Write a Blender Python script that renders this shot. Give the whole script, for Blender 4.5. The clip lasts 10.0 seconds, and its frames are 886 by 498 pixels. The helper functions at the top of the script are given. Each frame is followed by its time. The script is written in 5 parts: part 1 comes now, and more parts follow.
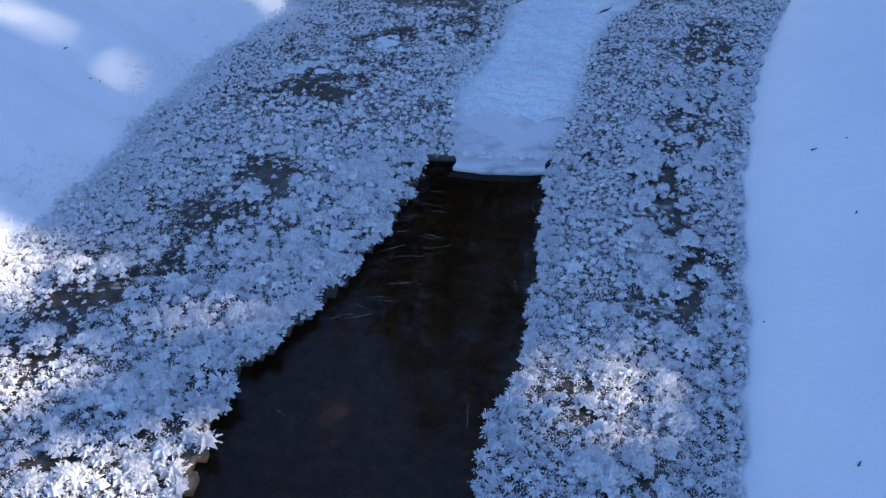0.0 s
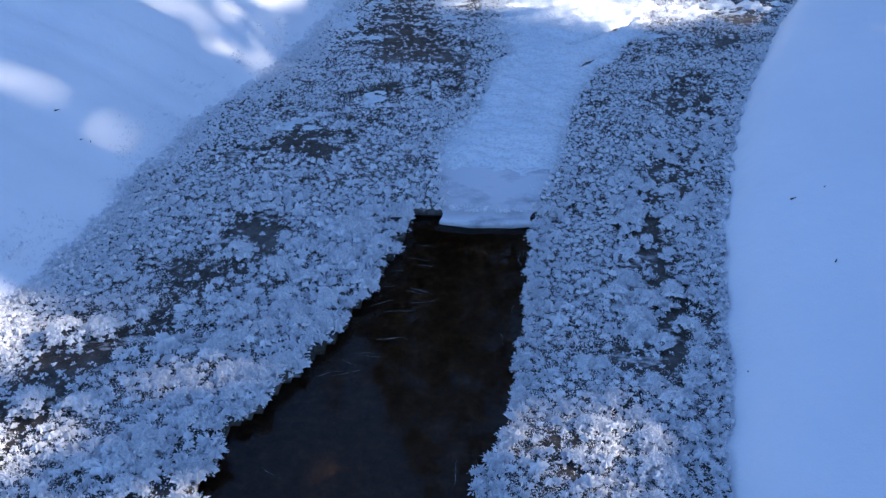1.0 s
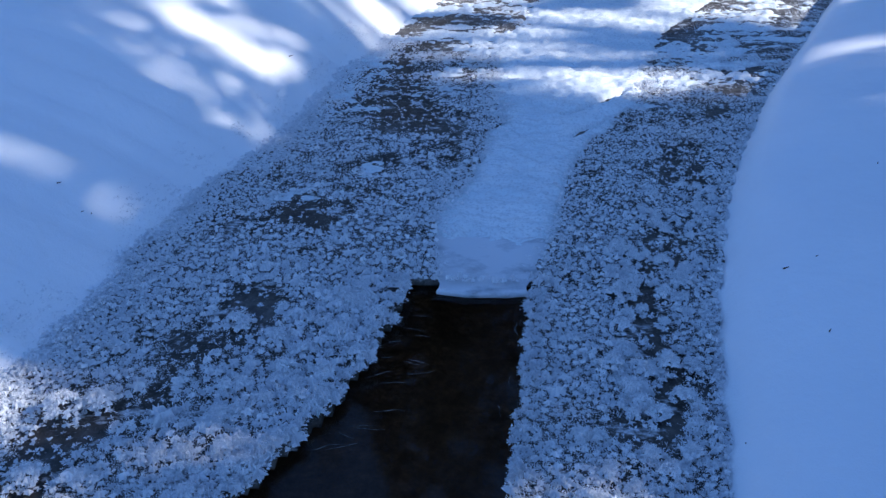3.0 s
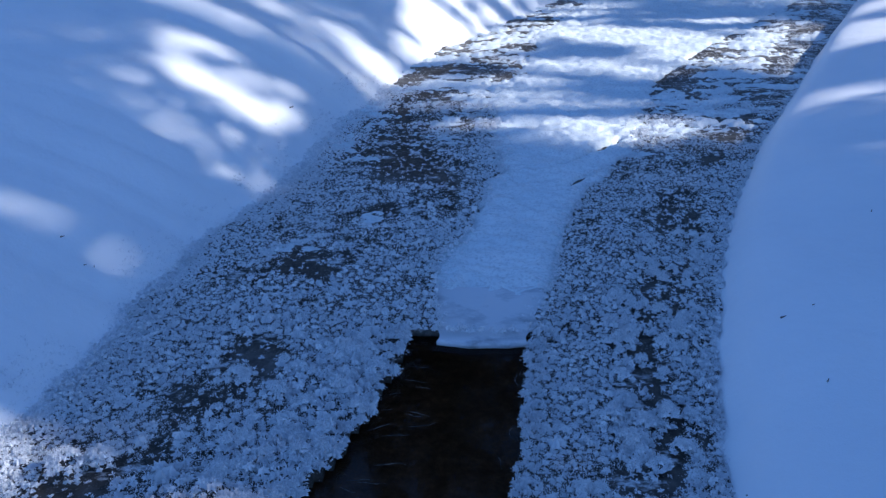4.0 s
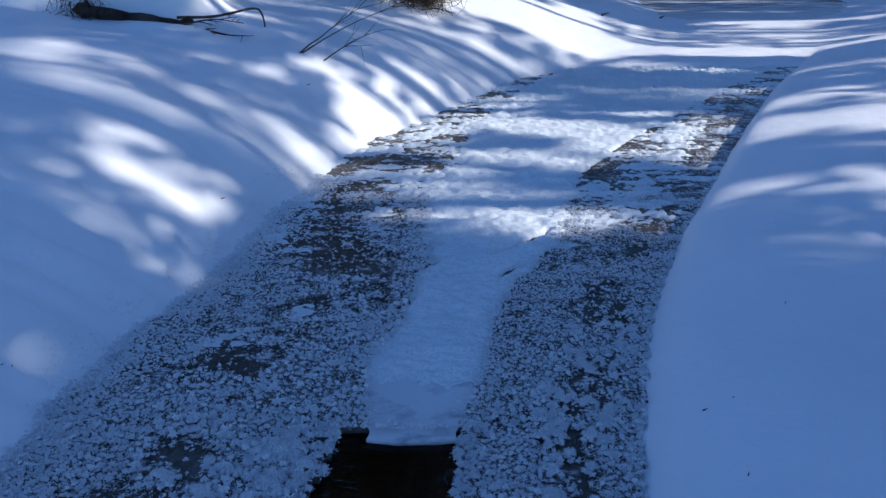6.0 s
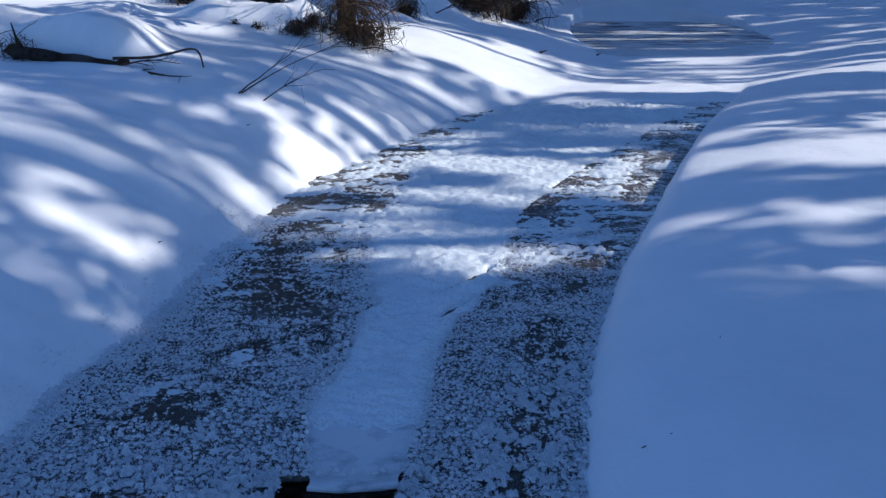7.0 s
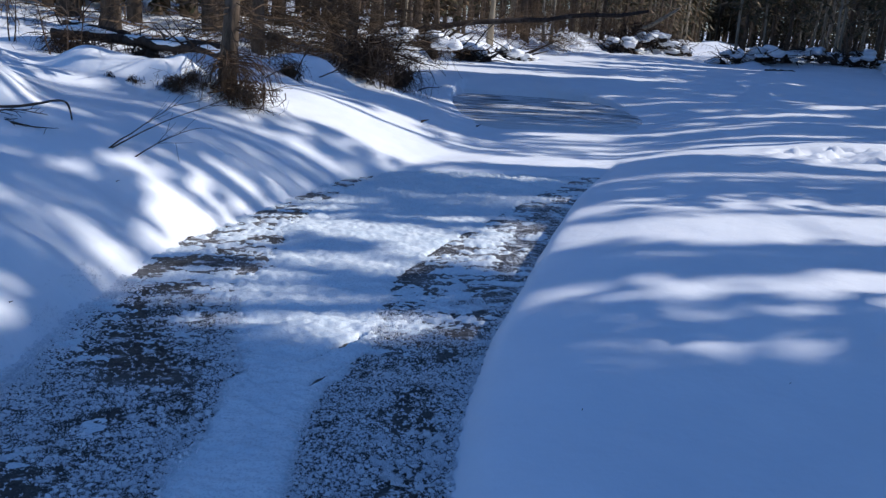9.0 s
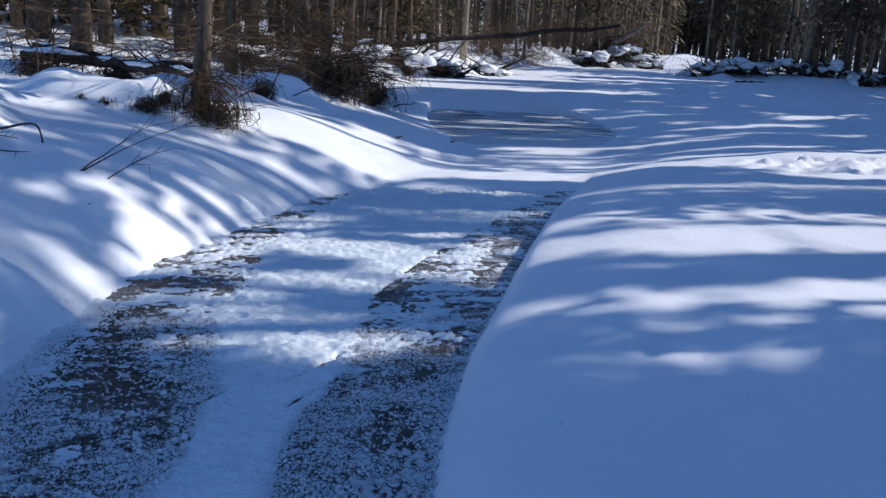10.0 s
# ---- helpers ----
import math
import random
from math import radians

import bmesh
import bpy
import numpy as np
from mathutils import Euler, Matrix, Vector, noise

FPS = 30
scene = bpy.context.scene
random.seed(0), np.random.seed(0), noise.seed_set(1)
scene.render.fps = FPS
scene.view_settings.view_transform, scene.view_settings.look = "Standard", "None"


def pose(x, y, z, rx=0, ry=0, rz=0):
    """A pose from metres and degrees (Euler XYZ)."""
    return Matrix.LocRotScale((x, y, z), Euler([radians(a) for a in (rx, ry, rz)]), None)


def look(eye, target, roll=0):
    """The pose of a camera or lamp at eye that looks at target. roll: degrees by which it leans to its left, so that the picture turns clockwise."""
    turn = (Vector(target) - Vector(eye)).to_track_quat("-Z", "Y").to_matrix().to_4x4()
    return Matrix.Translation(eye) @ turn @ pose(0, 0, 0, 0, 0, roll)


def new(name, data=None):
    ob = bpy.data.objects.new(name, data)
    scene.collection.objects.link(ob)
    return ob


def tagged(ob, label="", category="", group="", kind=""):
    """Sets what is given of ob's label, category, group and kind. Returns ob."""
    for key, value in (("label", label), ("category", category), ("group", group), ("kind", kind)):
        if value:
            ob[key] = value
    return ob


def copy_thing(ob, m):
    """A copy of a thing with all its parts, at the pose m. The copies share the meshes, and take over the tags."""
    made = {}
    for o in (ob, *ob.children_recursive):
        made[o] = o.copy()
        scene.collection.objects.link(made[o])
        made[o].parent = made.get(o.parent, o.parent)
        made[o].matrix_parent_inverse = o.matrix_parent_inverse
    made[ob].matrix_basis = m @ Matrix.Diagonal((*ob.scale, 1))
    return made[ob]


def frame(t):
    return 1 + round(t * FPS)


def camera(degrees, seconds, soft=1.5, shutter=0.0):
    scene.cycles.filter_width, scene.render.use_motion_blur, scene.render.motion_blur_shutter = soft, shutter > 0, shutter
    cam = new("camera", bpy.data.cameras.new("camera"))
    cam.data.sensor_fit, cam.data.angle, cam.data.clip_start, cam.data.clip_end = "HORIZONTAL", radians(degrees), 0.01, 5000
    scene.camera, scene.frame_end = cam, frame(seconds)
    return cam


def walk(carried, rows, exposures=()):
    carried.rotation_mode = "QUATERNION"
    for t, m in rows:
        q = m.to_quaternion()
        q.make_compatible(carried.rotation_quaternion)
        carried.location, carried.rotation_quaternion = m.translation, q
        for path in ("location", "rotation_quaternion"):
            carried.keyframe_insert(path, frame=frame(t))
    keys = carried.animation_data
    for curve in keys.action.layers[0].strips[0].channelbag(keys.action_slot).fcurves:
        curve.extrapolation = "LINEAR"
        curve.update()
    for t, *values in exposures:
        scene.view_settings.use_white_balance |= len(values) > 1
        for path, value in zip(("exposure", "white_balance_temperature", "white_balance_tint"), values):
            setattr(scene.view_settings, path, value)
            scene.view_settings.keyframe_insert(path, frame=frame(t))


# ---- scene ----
cam = camera(54.6, 10.0, 1.4)
PATH = [
    (0, (0.245, 0.089, 1.614), (0.099, 1.68, 0.411), -0.6),
    (0.5, (0.255, 0.087, 1.636), (0.114, 1.71, 0.476), -1.1),
    (1, (0.27, 0.086, 1.656), (0.134, 1.739, 0.537), -1.3),
    (1.5, (0.274, 0.089, 1.665), (0.143, 1.764, 0.58), -1.4),
    (2, (0.275, 0.085, 1.678), (0.14, 1.777, 0.621), -1.5),
    (2.5, (0.274, 0.082, 1.684), (0.142, 1.792, 0.654), -1.3),
    (4, (0.276, 0.072, 1.741), (0.143, 1.847, 0.829), -1.8),
    (4.5, (0.279, 0.063, 1.769), (0.16, 1.864, 0.908), -1.5),
    (5, (0.287, 0.061, 1.787), (0.201, 1.888, 0.977), -0.9),
    (6.5, (0.319, 0.071, 1.824), (0.393, 1.937, 1.109), -0.1),
    (7, (0.337, 0.076, 1.842), (0.476, 1.954, 1.17), 0.1),
    (7.5, (0.346, 0.087, 1.856), (0.567, 1.977, 1.239), 1.6),
    (8, (0.35, 0.079, 1.871), (0.657, 1.972, 1.303), 3.1),
    (8.5, (0.369, 0.08, 1.876), (0.738, 1.969, 1.333), 3.8),
    (9, (0.383, 0.08, 1.875), (0.797, 1.965, 1.351), 4.1),
    (9.5, (0.385, 0.083, 1.876), (0.829, 1.966, 1.37), 3.9),
    (10, (0.393, 0.082, 1.881), (0.857, 1.966, 1.395), 3.3),
]
# seconds, stops, kelvin, tint
EXPOSURES = [(0.0, 1.29, 6450, 17), (1.0, 1.20, 6150, 16), (2.5, 0.88, 5600, 14), (4.5, 0.42, 5280, 14), (6.5, 0.14, 5450, 14), (7.5, 0.10, 5380, 14), (10.0, 0.11, 5480, 14)]
walk(cam, [(t, look(eye, target, roll)) for t, eye, target, roll in PATH], EXPOSURES)

# ---------------------------------------------------------------- light
SUN_EL = radians(33.0)          # the sun stands low beyond the eastern wood (+x)
world = bpy.data.worlds.new("world")
scene.world = world
world.use_nodes = True
wn, wl = world.node_tree.nodes, world.node_tree.links
sky = wn.new("ShaderNodeTexSky")
sky.sky_type = "NISHITA"
sky.sun_disc = False
sky.sun_elevation = SUN_EL
sky.sun_rotation = radians(90)
sky.altitude = 300
sky.air_density = 1.0
sky.dust_density = 0.2
sky.ozone_density = 6.0
wl.new(sky.outputs[0], wn["Background"].inputs[0])
wn["Background"].inputs[1].default_value = 0.12
sun = new("sun", bpy.data.lights.new("sun", "SUN"))
sun.data.energy = 4.2
sun.data.angle = radians(0.53)
sun.data.color = (1.0, 0.89, 0.71)
sun.matrix_world = look((30, 0, 30 * math.tan(SUN_EL)), (0, 0, 0))


# ---------------------------------------------------------------- small tools
def sstep(a, b, x):
    t = np.clip((np.asarray(x, float) - a) / (b - a), 0, 1)
    return t * t * (3 - 2 * t)


def _hash(ix, iy, seed):
    n = (ix.astype(np.int64) * 374761393 + iy.astype(np.int64) * 668265263 + seed * 974634541) & 0xFFFFFFFF
    n = ((n ^ (n >> 13)) * 1274126177) & 0xFFFFFFFF
    return ((n ^ (n >> 16)) & 0xFFFF) / 65535.0


def vnoise(x, y, seed=0):
    """Smooth value noise, 0 to 1, on arrays."""
    x, y = np.broadcast_arrays(np.asarray(x, float), np.asarray(y, float))
    ix, iy = np.floor(x), np.floor(y)
    fx, fy = x - ix, y - iy
    fx, fy = fx * fx * (3 - 2 * fx), fy * fy * (3 - 2 * fy)
    a, b = _hash(ix, iy, seed), _hash(ix + 1, iy, seed)
    c, d = _hash(ix, iy + 1, seed), _hash(ix + 1, iy + 1, seed)
    return (a * (1 - fx) + b * fx) * (1 - fy) + (c * (1 - fx) + d * fx) * fy


def fbm(x, y, seed=0, octaves=3):
    s, a, t = 0.0, 0.5, 0.0
    for k in range(octaves):
        s = s + a * vnoise(np.asarray(x) * 2 ** k, np.asarray(y) * 2 ** k, seed + 17 * k)
        t += a
        a *= 0.5
    return s / t


def mesh_from(name, verts, faces, material, smooth=False, parent=None, label=""):
    """One mesh object from arrays; faces of equal size."""
    verts, faces = np.asarray(verts, np.float32), np.asarray(faces, np.int32)
    me = bpy.data.meshes.new(name)
    k = faces.shape[1]
    me.vertices.add(len(verts))
    me.vertices.foreach_set("co", verts.ravel())
    me.loops.add(faces.size)
    me.loops.foreach_set("vertex_index", faces.ravel())
    me.polygons.add(len(faces))
    me.polygons.foreach_set("loop_start", np.arange(0, faces.size, k, dtype=np.int32))
    me.polygons.foreach_set("use_smooth", np.full(len(faces), smooth))
    me.materials.append(material)
    me.update(calc_edges=True)
    ob = new(name, me)
    if parent:
        ob.parent = parent
    return tagged(ob, label)


def part(name, bm, material, parent=None, label="", smooth=False):
    me = bpy.data.meshes.new(name)
    bm.to_mesh(me)
    bm.free()
    me.materials.append(material)
    for p in me.polygons:
        p.use_smooth = smooth
    ob = new(name, me)
    if parent:
        ob.parent = parent
    return tagged(ob, label)


def grid_faces(ny, nx):
    i = np.arange(ny * nx).reshape(ny, nx)
    return np.stack([i[:-1, :-1], i[:-1, 1:], i[1:, 1:], i[1:, :-1]], -1).reshape(-1, 4)


def tube_arrays(points, radii, sides=7, rough=0.0, seed=0):
    """Verts and quads of a tapered, bent tube with closed ends."""
    pts = np.asarray(points, float)
    n = len(pts)
    tan = np.gradient(pts, axis=0)
    tan /= np.linalg.norm(tan, axis=1)[:, None] + 1e-9
    ref = np.array([0.0, 0.0, 1.0]) if abs(tan[0][2]) < 0.8 else np.array([1.0, 0.0, 0.0])
    u = np.cross(tan, ref)
    u /= np.linalg.norm(u, axis=1)[:, None] + 1e-9
    w = np.cross(tan, u)
    rng = np.random.RandomState(seed)
    ang = np.linspace(0, 2 * np.pi, sides, endpoint=False)
    rad = np.asarray(radii, float)[:, None] * (1 + rough * (rng.rand(n, sides) - 0.5))
    v = pts[:, None] + rad[..., None] * (np.cos(ang)[None, :, None] * u[:, None] + np.sin(ang)[None, :, None] * w[:, None])
    i = np.arange(n * sides).reshape(n, sides)
    j = np.roll(i, -1, axis=1)
    f = np.stack([i[:-1], j[:-1], j[1:], i[1:]], -1).reshape(-1, 4)
    v = np.vstack([v.reshape(-1, 3), pts[:1], pts[-1:]])
    a, b = n * sides, n * sides + 1
    cap0 = np.stack([np.full(sides, a), j[0], i[0], i[0]], -1)
    cap1 = np.stack([np.full(sides, b), i[-1], j[-1], j[-1]], -1)
    return v, f, cap0[:, :3], cap1[:, :3]


class Soup:
    """Gathers pieces into one mesh of triangles."""

    def __init__(self):
        self.v, self.f, self.n = [], [], 0

    def add(self, v, f):
        f = np.asarray(f)
        if f.shape[1] == 4:
            f = np.vstack([f[:, [0, 1, 2]], f[:, [0, 2, 3]]])
        self.v.append(np.asarray(v, float))
        self.f.append(f + self.n)
        self.n += len(v)

    def tube(self, points, radii, sides=6, rough=0.0, seed=0):
        v, f, c0, c1 = tube_arrays(points, radii, sides, rough, seed)
        self.add(v, f)
        self.f.append(c0 + self.n - len(v))
        self.f.append(c1 + self.n - len(v))

    def make(self, name, material, smooth=True, parent=None, label=""):
        return mesh_from(name, np.vstack(self.v), np.vstack(self.f), material, smooth, parent, label)


# ---------------------------------------------------------------- materials
def mat(name, rough=0.8, metal=0.0, spec=0.5):
    m = bpy.data.materials.new(name)
    m.use_nodes = True
    nd, lk = m.node_tree.nodes, m.node_tree.links
    b = nd["Principled BSDF"]
    b.inputs["Roughness"].default_value = rough
    b.inputs["Metallic"].default_value = metal
    b.inputs["Specular IOR Level"].default_value = spec
    return m, nd, lk, b


def n_noise(nd, lk, scale, detail=4, rough=0.55, stretch=None, kind="Object"):
    tc = nd.new("ShaderNodeTexCoord")
    t = nd.new("ShaderNodeTexNoise")
    t.inputs["Scale"].default_value = scale
    t.inputs["Detail"].default_value = detail
    t.inputs["Roughness"].default_value = rough
    if stretch:
        mp = nd.new("ShaderNodeMapping")
        mp.inputs["Scale"].default_value = stretch
        lk.new(tc.outputs[kind], mp.inputs[0])
        lk.new(mp.outputs[0], t.inputs["Vector"])
    else:
        lk.new(tc.outputs[kind], t.inputs["Vector"])
    return t.outputs[0]


def n_ramp(nd, lk, src, stops):
    r = nd.new("ShaderNodeValToRGB")
    el = r.color_ramp.elements
    while len(el) < len(stops):
        el.new(0.5)
    for e, (p, c) in zip(el, stops):
        e.position, e.color = p, (*c, 1)
    lk.new(src, r.inputs[0])
    return r.outputs[0]


def n_mix(nd, lk, fac, a, b):
    m = nd.new("ShaderNodeMix")
    m.data_type = "RGBA"
    if isinstance(fac, float):
        m.inputs[0].default_value = fac
    else:
        lk.new(fac, m.inputs[0])
    for s, i in ((a, 6), (b, 7)):
        if isinstance(s, tuple):
            m.inputs[i].default_value = (*s, 1)
        else:
            lk.new(s, m.inputs[i])
    return m.outputs[2]


def n_bump(nd, lk, b, pairs):
    last = None
    for src, strength, dist in pairs:
        bp = nd.new("ShaderNodeBump")
        bp.inputs["Strength"].default_value = strength
        bp.inputs["Distance"].default_value = dist
        lk.new(src, bp.inputs["Height"])
        if last:
            lk.new(last, bp.inputs["Normal"])
        last = bp.outputs[0]
    lk.new(last, b.inputs["Normal"])


def snow_material():
    m, nd, lk, b = mat("snow", 0.75, 0, 0.25)
    c = n_ramp(nd, lk, n_noise(nd, lk, 1.3, 5), [(0.3, (0.84, 0.86, 0.88)), (0.7, (0.92, 0.925, 0.93))])
    lk.new(c, b.inputs["Base Color"])
    n_bump(nd, lk, b, [(n_noise(nd, lk, 9, 3), 0.25, 0.03), (n_noise(nd, lk, 160, 2), 0.35, 0.004)])
    return m


def frost_material():
    m, nd, lk, b = mat("hoarfrost", 0.5, 0, 0.4)
    g = nd.new("ShaderNodeNewGeometry")
    c = n_ramp(nd, lk, g.outputs["Random Per Island"], [(0.0, (0.68, 0.70, 0.73)), (1.0, (0.93, 0.935, 0.94))])
    lk.new(c, b.inputs["Base Color"])
    return m


def ice_material():
    m, nd, lk, b = mat("black_ice", 0.5, 0, 0.25)
    big = n_noise(nd, lk, 2.2, 5)
    fine = n_noise(nd, lk, 22, 5, 0.65)
    speck = n_noise(nd, lk, 110, 3, 0.7)
    clear = n_ramp(nd, lk, fine, [(0.35, (0.026, 0.022, 0.018)), (0.75, (0.12, 0.105, 0.086))])
    clear = n_mix(nd, lk, n_ramp(nd, lk, speck, [(0.60, (0, 0, 0)), (0.70, (1, 1, 1))]), clear, (0.36, 0.36, 0.36))
    milky = n_ramp(nd, lk, fine, [(0.3, (0.07, 0.064, 0.058)), (0.8, (0.26, 0.25, 0.235))])
    f = n_ramp(nd, lk, big, [(0.50, (0, 0, 0)), (0.70, (1, 1, 1))])
    # blown snow lies on it in streaks, thicker up the brook
    tc = nd.new("ShaderNodeTexCoord")
    xyz = nd.new("ShaderNodeSeparateXYZ")
    lk.new(tc.outputs["Object"], xyz.inputs[0])
    up = nd.new("ShaderNodeMapRange")
    up.inputs[1].default_value, up.inputs[2].default_value, up.inputs[4].default_value = 5.5, 9.4, 0.05
    lk.new(xyz.outputs[1], up.inputs[0])
    streak = n_noise(nd, lk, 9, 6, 0.66, (0.7, 1.25, 1))
    add = nd.new("ShaderNodeMath")
    lk.new(streak, add.inputs[0])
    lk.new(up.outputs[0], add.inputs[1])
    dust = n_ramp(nd, lk, add.outputs[0], [(0.57, (0, 0, 0)), (0.66, (1, 1, 1))])
    base = n_mix(nd, lk, f, clear, milky)
    lk.new(n_mix(nd, lk, dust, base, (0.80, 0.81, 0.82)), b.inputs["Base Color"])
    lk.new(n_ramp(nd, lk, dust, [(0.0, (0.48, 0.48, 0.48)), (1.0, (0.8, 0.8, 0.8))]), b.inputs["Roughness"])
    n_bump(nd, lk, b, [(fine, 0.3, 0.01), (dust, 0.4, 0.01)])
    return m


def water_material():
    m, nd, lk, b = mat("peaty_water", 0.03, 0, 0.5)
    b.inputs["Base Color"].default_value = (0.50, 0.37, 0.26, 1)
    b.inputs["Transmission Weight"].default_value = 1.0
    b.inputs["IOR"].default_value = 1.33
    n_bump(nd, lk, b, [(n_noise(nd, lk, 9, 3, 0.5, (1, 0.5, 1)), 0.08, 0.02)])
    return m


def bed_material():
    m, nd, lk, b = mat("stream_bed", 0.9, 0, 0.2)
    c = n_ramp(nd, lk, n_noise(nd, lk, 22, 6, 0.75), [(0.3, (0.05, 0.036, 0.025)), (0.55, (0.11, 0.076, 0.050)), (0.8, (0.20, 0.14, 0.090))])
    lk.new(c, b.inputs["Base Color"])
    n_bump(nd, lk, b, [(n_noise(nd, lk, 15, 5), 0.6, 0.03)])
    return m


def bark_material(name, dark, light, scale=14):
    m, nd, lk, b = mat(name, 0.92, 0, 0.15)
    s = n_noise(nd, lk, scale, 6, 0.7, (1, 1, 0.22))
    c = n_ramp(nd, lk, s, [(0.3, dark), (0.7, light)])
    blot = n_ramp(nd, lk, n_noise(nd, lk, 2.5, 3), [(0.55, (0, 0, 0)), (0.7, (1, 1, 1))])
    lk.new(n_mix(nd, lk, blot, c, tuple(0.7 * v + 0.03 for v in light)), b.inputs["Base Color"])
    n_bump(nd, lk, b, [(s, 0.7, 0.02)])
    return m


def needle_material():
    m, nd, lk, b = mat("spruce_needles", 0.7, 0, 0.25)
    g = nd.new("ShaderNodeNewGeometry")
    c = n_ramp(nd, lk, g.outputs["Random Per Island"], [(0.0, (0.034, 0.036, 0.017)), (0.45, (0.075, 0.064, 0.030)), (0.75, (0.14, 0.10, 0.050)), (1.0, (0.24, 0.16, 0.088))])
    lk.new(c, b.inputs["Base Color"])
    return m


def pool_ice_material():
    m, nd, lk, b = mat("streaked_ice", 0.45, 0, 0.4)
    s = n_noise(nd, lk, 2.6, 6, 0.7, (0.5, 2.0, 1))
    c = n_ramp(nd, lk, s, [(0.40, (0.05, 0.053, 0.057)), (0.46, (0.30, 0.31, 0.32)), (0.57, (0.76, 0.77, 0.78))])
    tc = nd.new("ShaderNodeTexCoord")
    xyz = nd.new("ShaderNodeSeparateXYZ")
    lk.new(tc.outputs["Object"], xyz.inputs[0])
    near = nd.new("ShaderNodeMapRange")
    near.inputs[1].default_value, near.inputs[2].default_value, near.inputs[3].default_value, near.inputs[4].default_value = 15.4, 16.8, 0.85, 0.0
    lk.new(xyz.outputs[1], near.inputs[0])
    lk.new(n_mix(nd, lk, near.outputs[0], c, (0.74, 0.75, 0.74)), b.inputs["Base Color"])
    n_bump(nd, lk, b, [(s, 0.6, 0.05)])
    return m


def lip_material():
    m, nd, lk, b = mat("milky_ice", 0.3, 0, 0.5)
    s = n_noise(nd, lk, 5, 5, 0.6, (0.9, 1.3, 1))
    lk.new(n_ramp(nd, lk, s, [(0.30, (0.14, 0.14, 0.15)), (0.40, (0.52, 0.55, 0.58)), (0.5, (0.76, 0.78, 0.80))]), b.inputs["Base Color"])
    n_bump(nd, lk, b, [(s, 0.3, 0.01)])
    return m


def sliver_material():
    m, nd, lk, b = mat("clear_ice_sliver", 0.15, 0, 0.5)
    lk.new(n_ramp(nd, lk, n_noise(nd, lk, 40, 2), [(0.4, (0.07, 0.07, 0.07)), (0.7, (0.30, 0.29, 0.27))]), b.inputs["Base Color"])
    return m


def crusted_material():
    m, nd, lk, b = mat("crusted_snow", 0.6, 0, 0.35)
    fine = n_noise(nd, lk, 70, 4, 0.7)
    c = n_ramp(nd, lk, n_noise(nd, lk, 3.5, 5, 0.6), [(0.32, (0.74, 0.82, 0.85)), (0.62, (0.88, 0.92, 0.92))])
    lk.new(n_mix(nd, lk, n_ramp(nd, lk, fine, [(0.36, (1, 1, 1)), (0.50, (0, 0, 0))]), c, (0.64, 0.69, 0.71)), b.inputs["Base Color"])
    n_bump(nd, lk, b, [(n_noise(nd, lk, 16, 4, 0.6, (0.8, 1.3, 1)), 0.5, 0.02), (fine, 0.5, 0.006)])
    return m


SNOW = snow_material()
CRUSTED = crusted_material()
POOL_ICE = pool_ice_material()
LIP = lip_material()
SLIVER = sliver_material()
FROST = frost_material()
ICE = ice_material()
WATER = water_material()
BED = bed_material()
BARK = bark_material("spruce_bark", (0.040, 0.030, 0.021), (0.18, 0.132, 0.092))
PALE = bark_material("pale_bark", (0.17, 0.135, 0.09), (0.44, 0.37, 0.27), 9)
DEADWOOD = bark_material("dead_wood", (0.016, 0.012, 0.010), (0.075, 0.055, 0.042), 20)
TWIG = bark_material("twig_bark", (0.04, 0.027, 0.02), (0.13, 0.09, 0.06), 30)
BOUGH = bark_material("dead_bough", (0.06, 0.040, 0.026), (0.20, 0.135, 0.08), 30)
ROOT = bark_material("root_brown", (0.035, 0.022, 0.013), (0.21, 0.13, 0.075), 24)
NEEDLE = needle_material()

# ---------------------------------------------------------------- plan of the brook
EDGE_Y = [-6, 0.5, 1.4, 2.0, 2.57, 3.14, 3.64, 4.16, 4.77, 5.5, 6.1, 7.0, 7.8, 8.7, 9.6, 10.4, 11.6, 13.5, 15.5, 18.0, 20.5, 23]
EDGE_L = [-1.5, -1.35, -1.3, -1.28, -1.18, -1.13, -1.01, -0.87, -0.77, -0.6, -0.45, -0.18, 0.25, 0.75, 1.2, 2.0, 3.2, 4.0, 4.3, 4.3, 4.7, 6.0]
BANK_Y = [-6, 1.35, 1.77, 2.33, 2.77, 3.3, 3.86, 4.5, 5.5, 6.8, 8.5, 9.5, 10.3, 11.6, 13.5, 15.5, 18.0, 19.5, 21, 23]
BANK_R = [0.3, 0.8, 0.9, 1.0, 1.08, 1.21, 1.40, 1.65, 2.12, 2.75, 3.6, 4.2, 4.7, 5.5, 6.3, 7.2, 8.4, 8.9, 8.3, 7.5]
SHORE_Y = [-10, 9, 15, 21, 27.7, 32.5, 41, 48.5, 51, 58, 90]
SHORE_X = [-3.2, -0.6, 1.2, 3.2, 5.7, 9.3, 13.0, 18.3, 22.0, 28.5, 47.0]


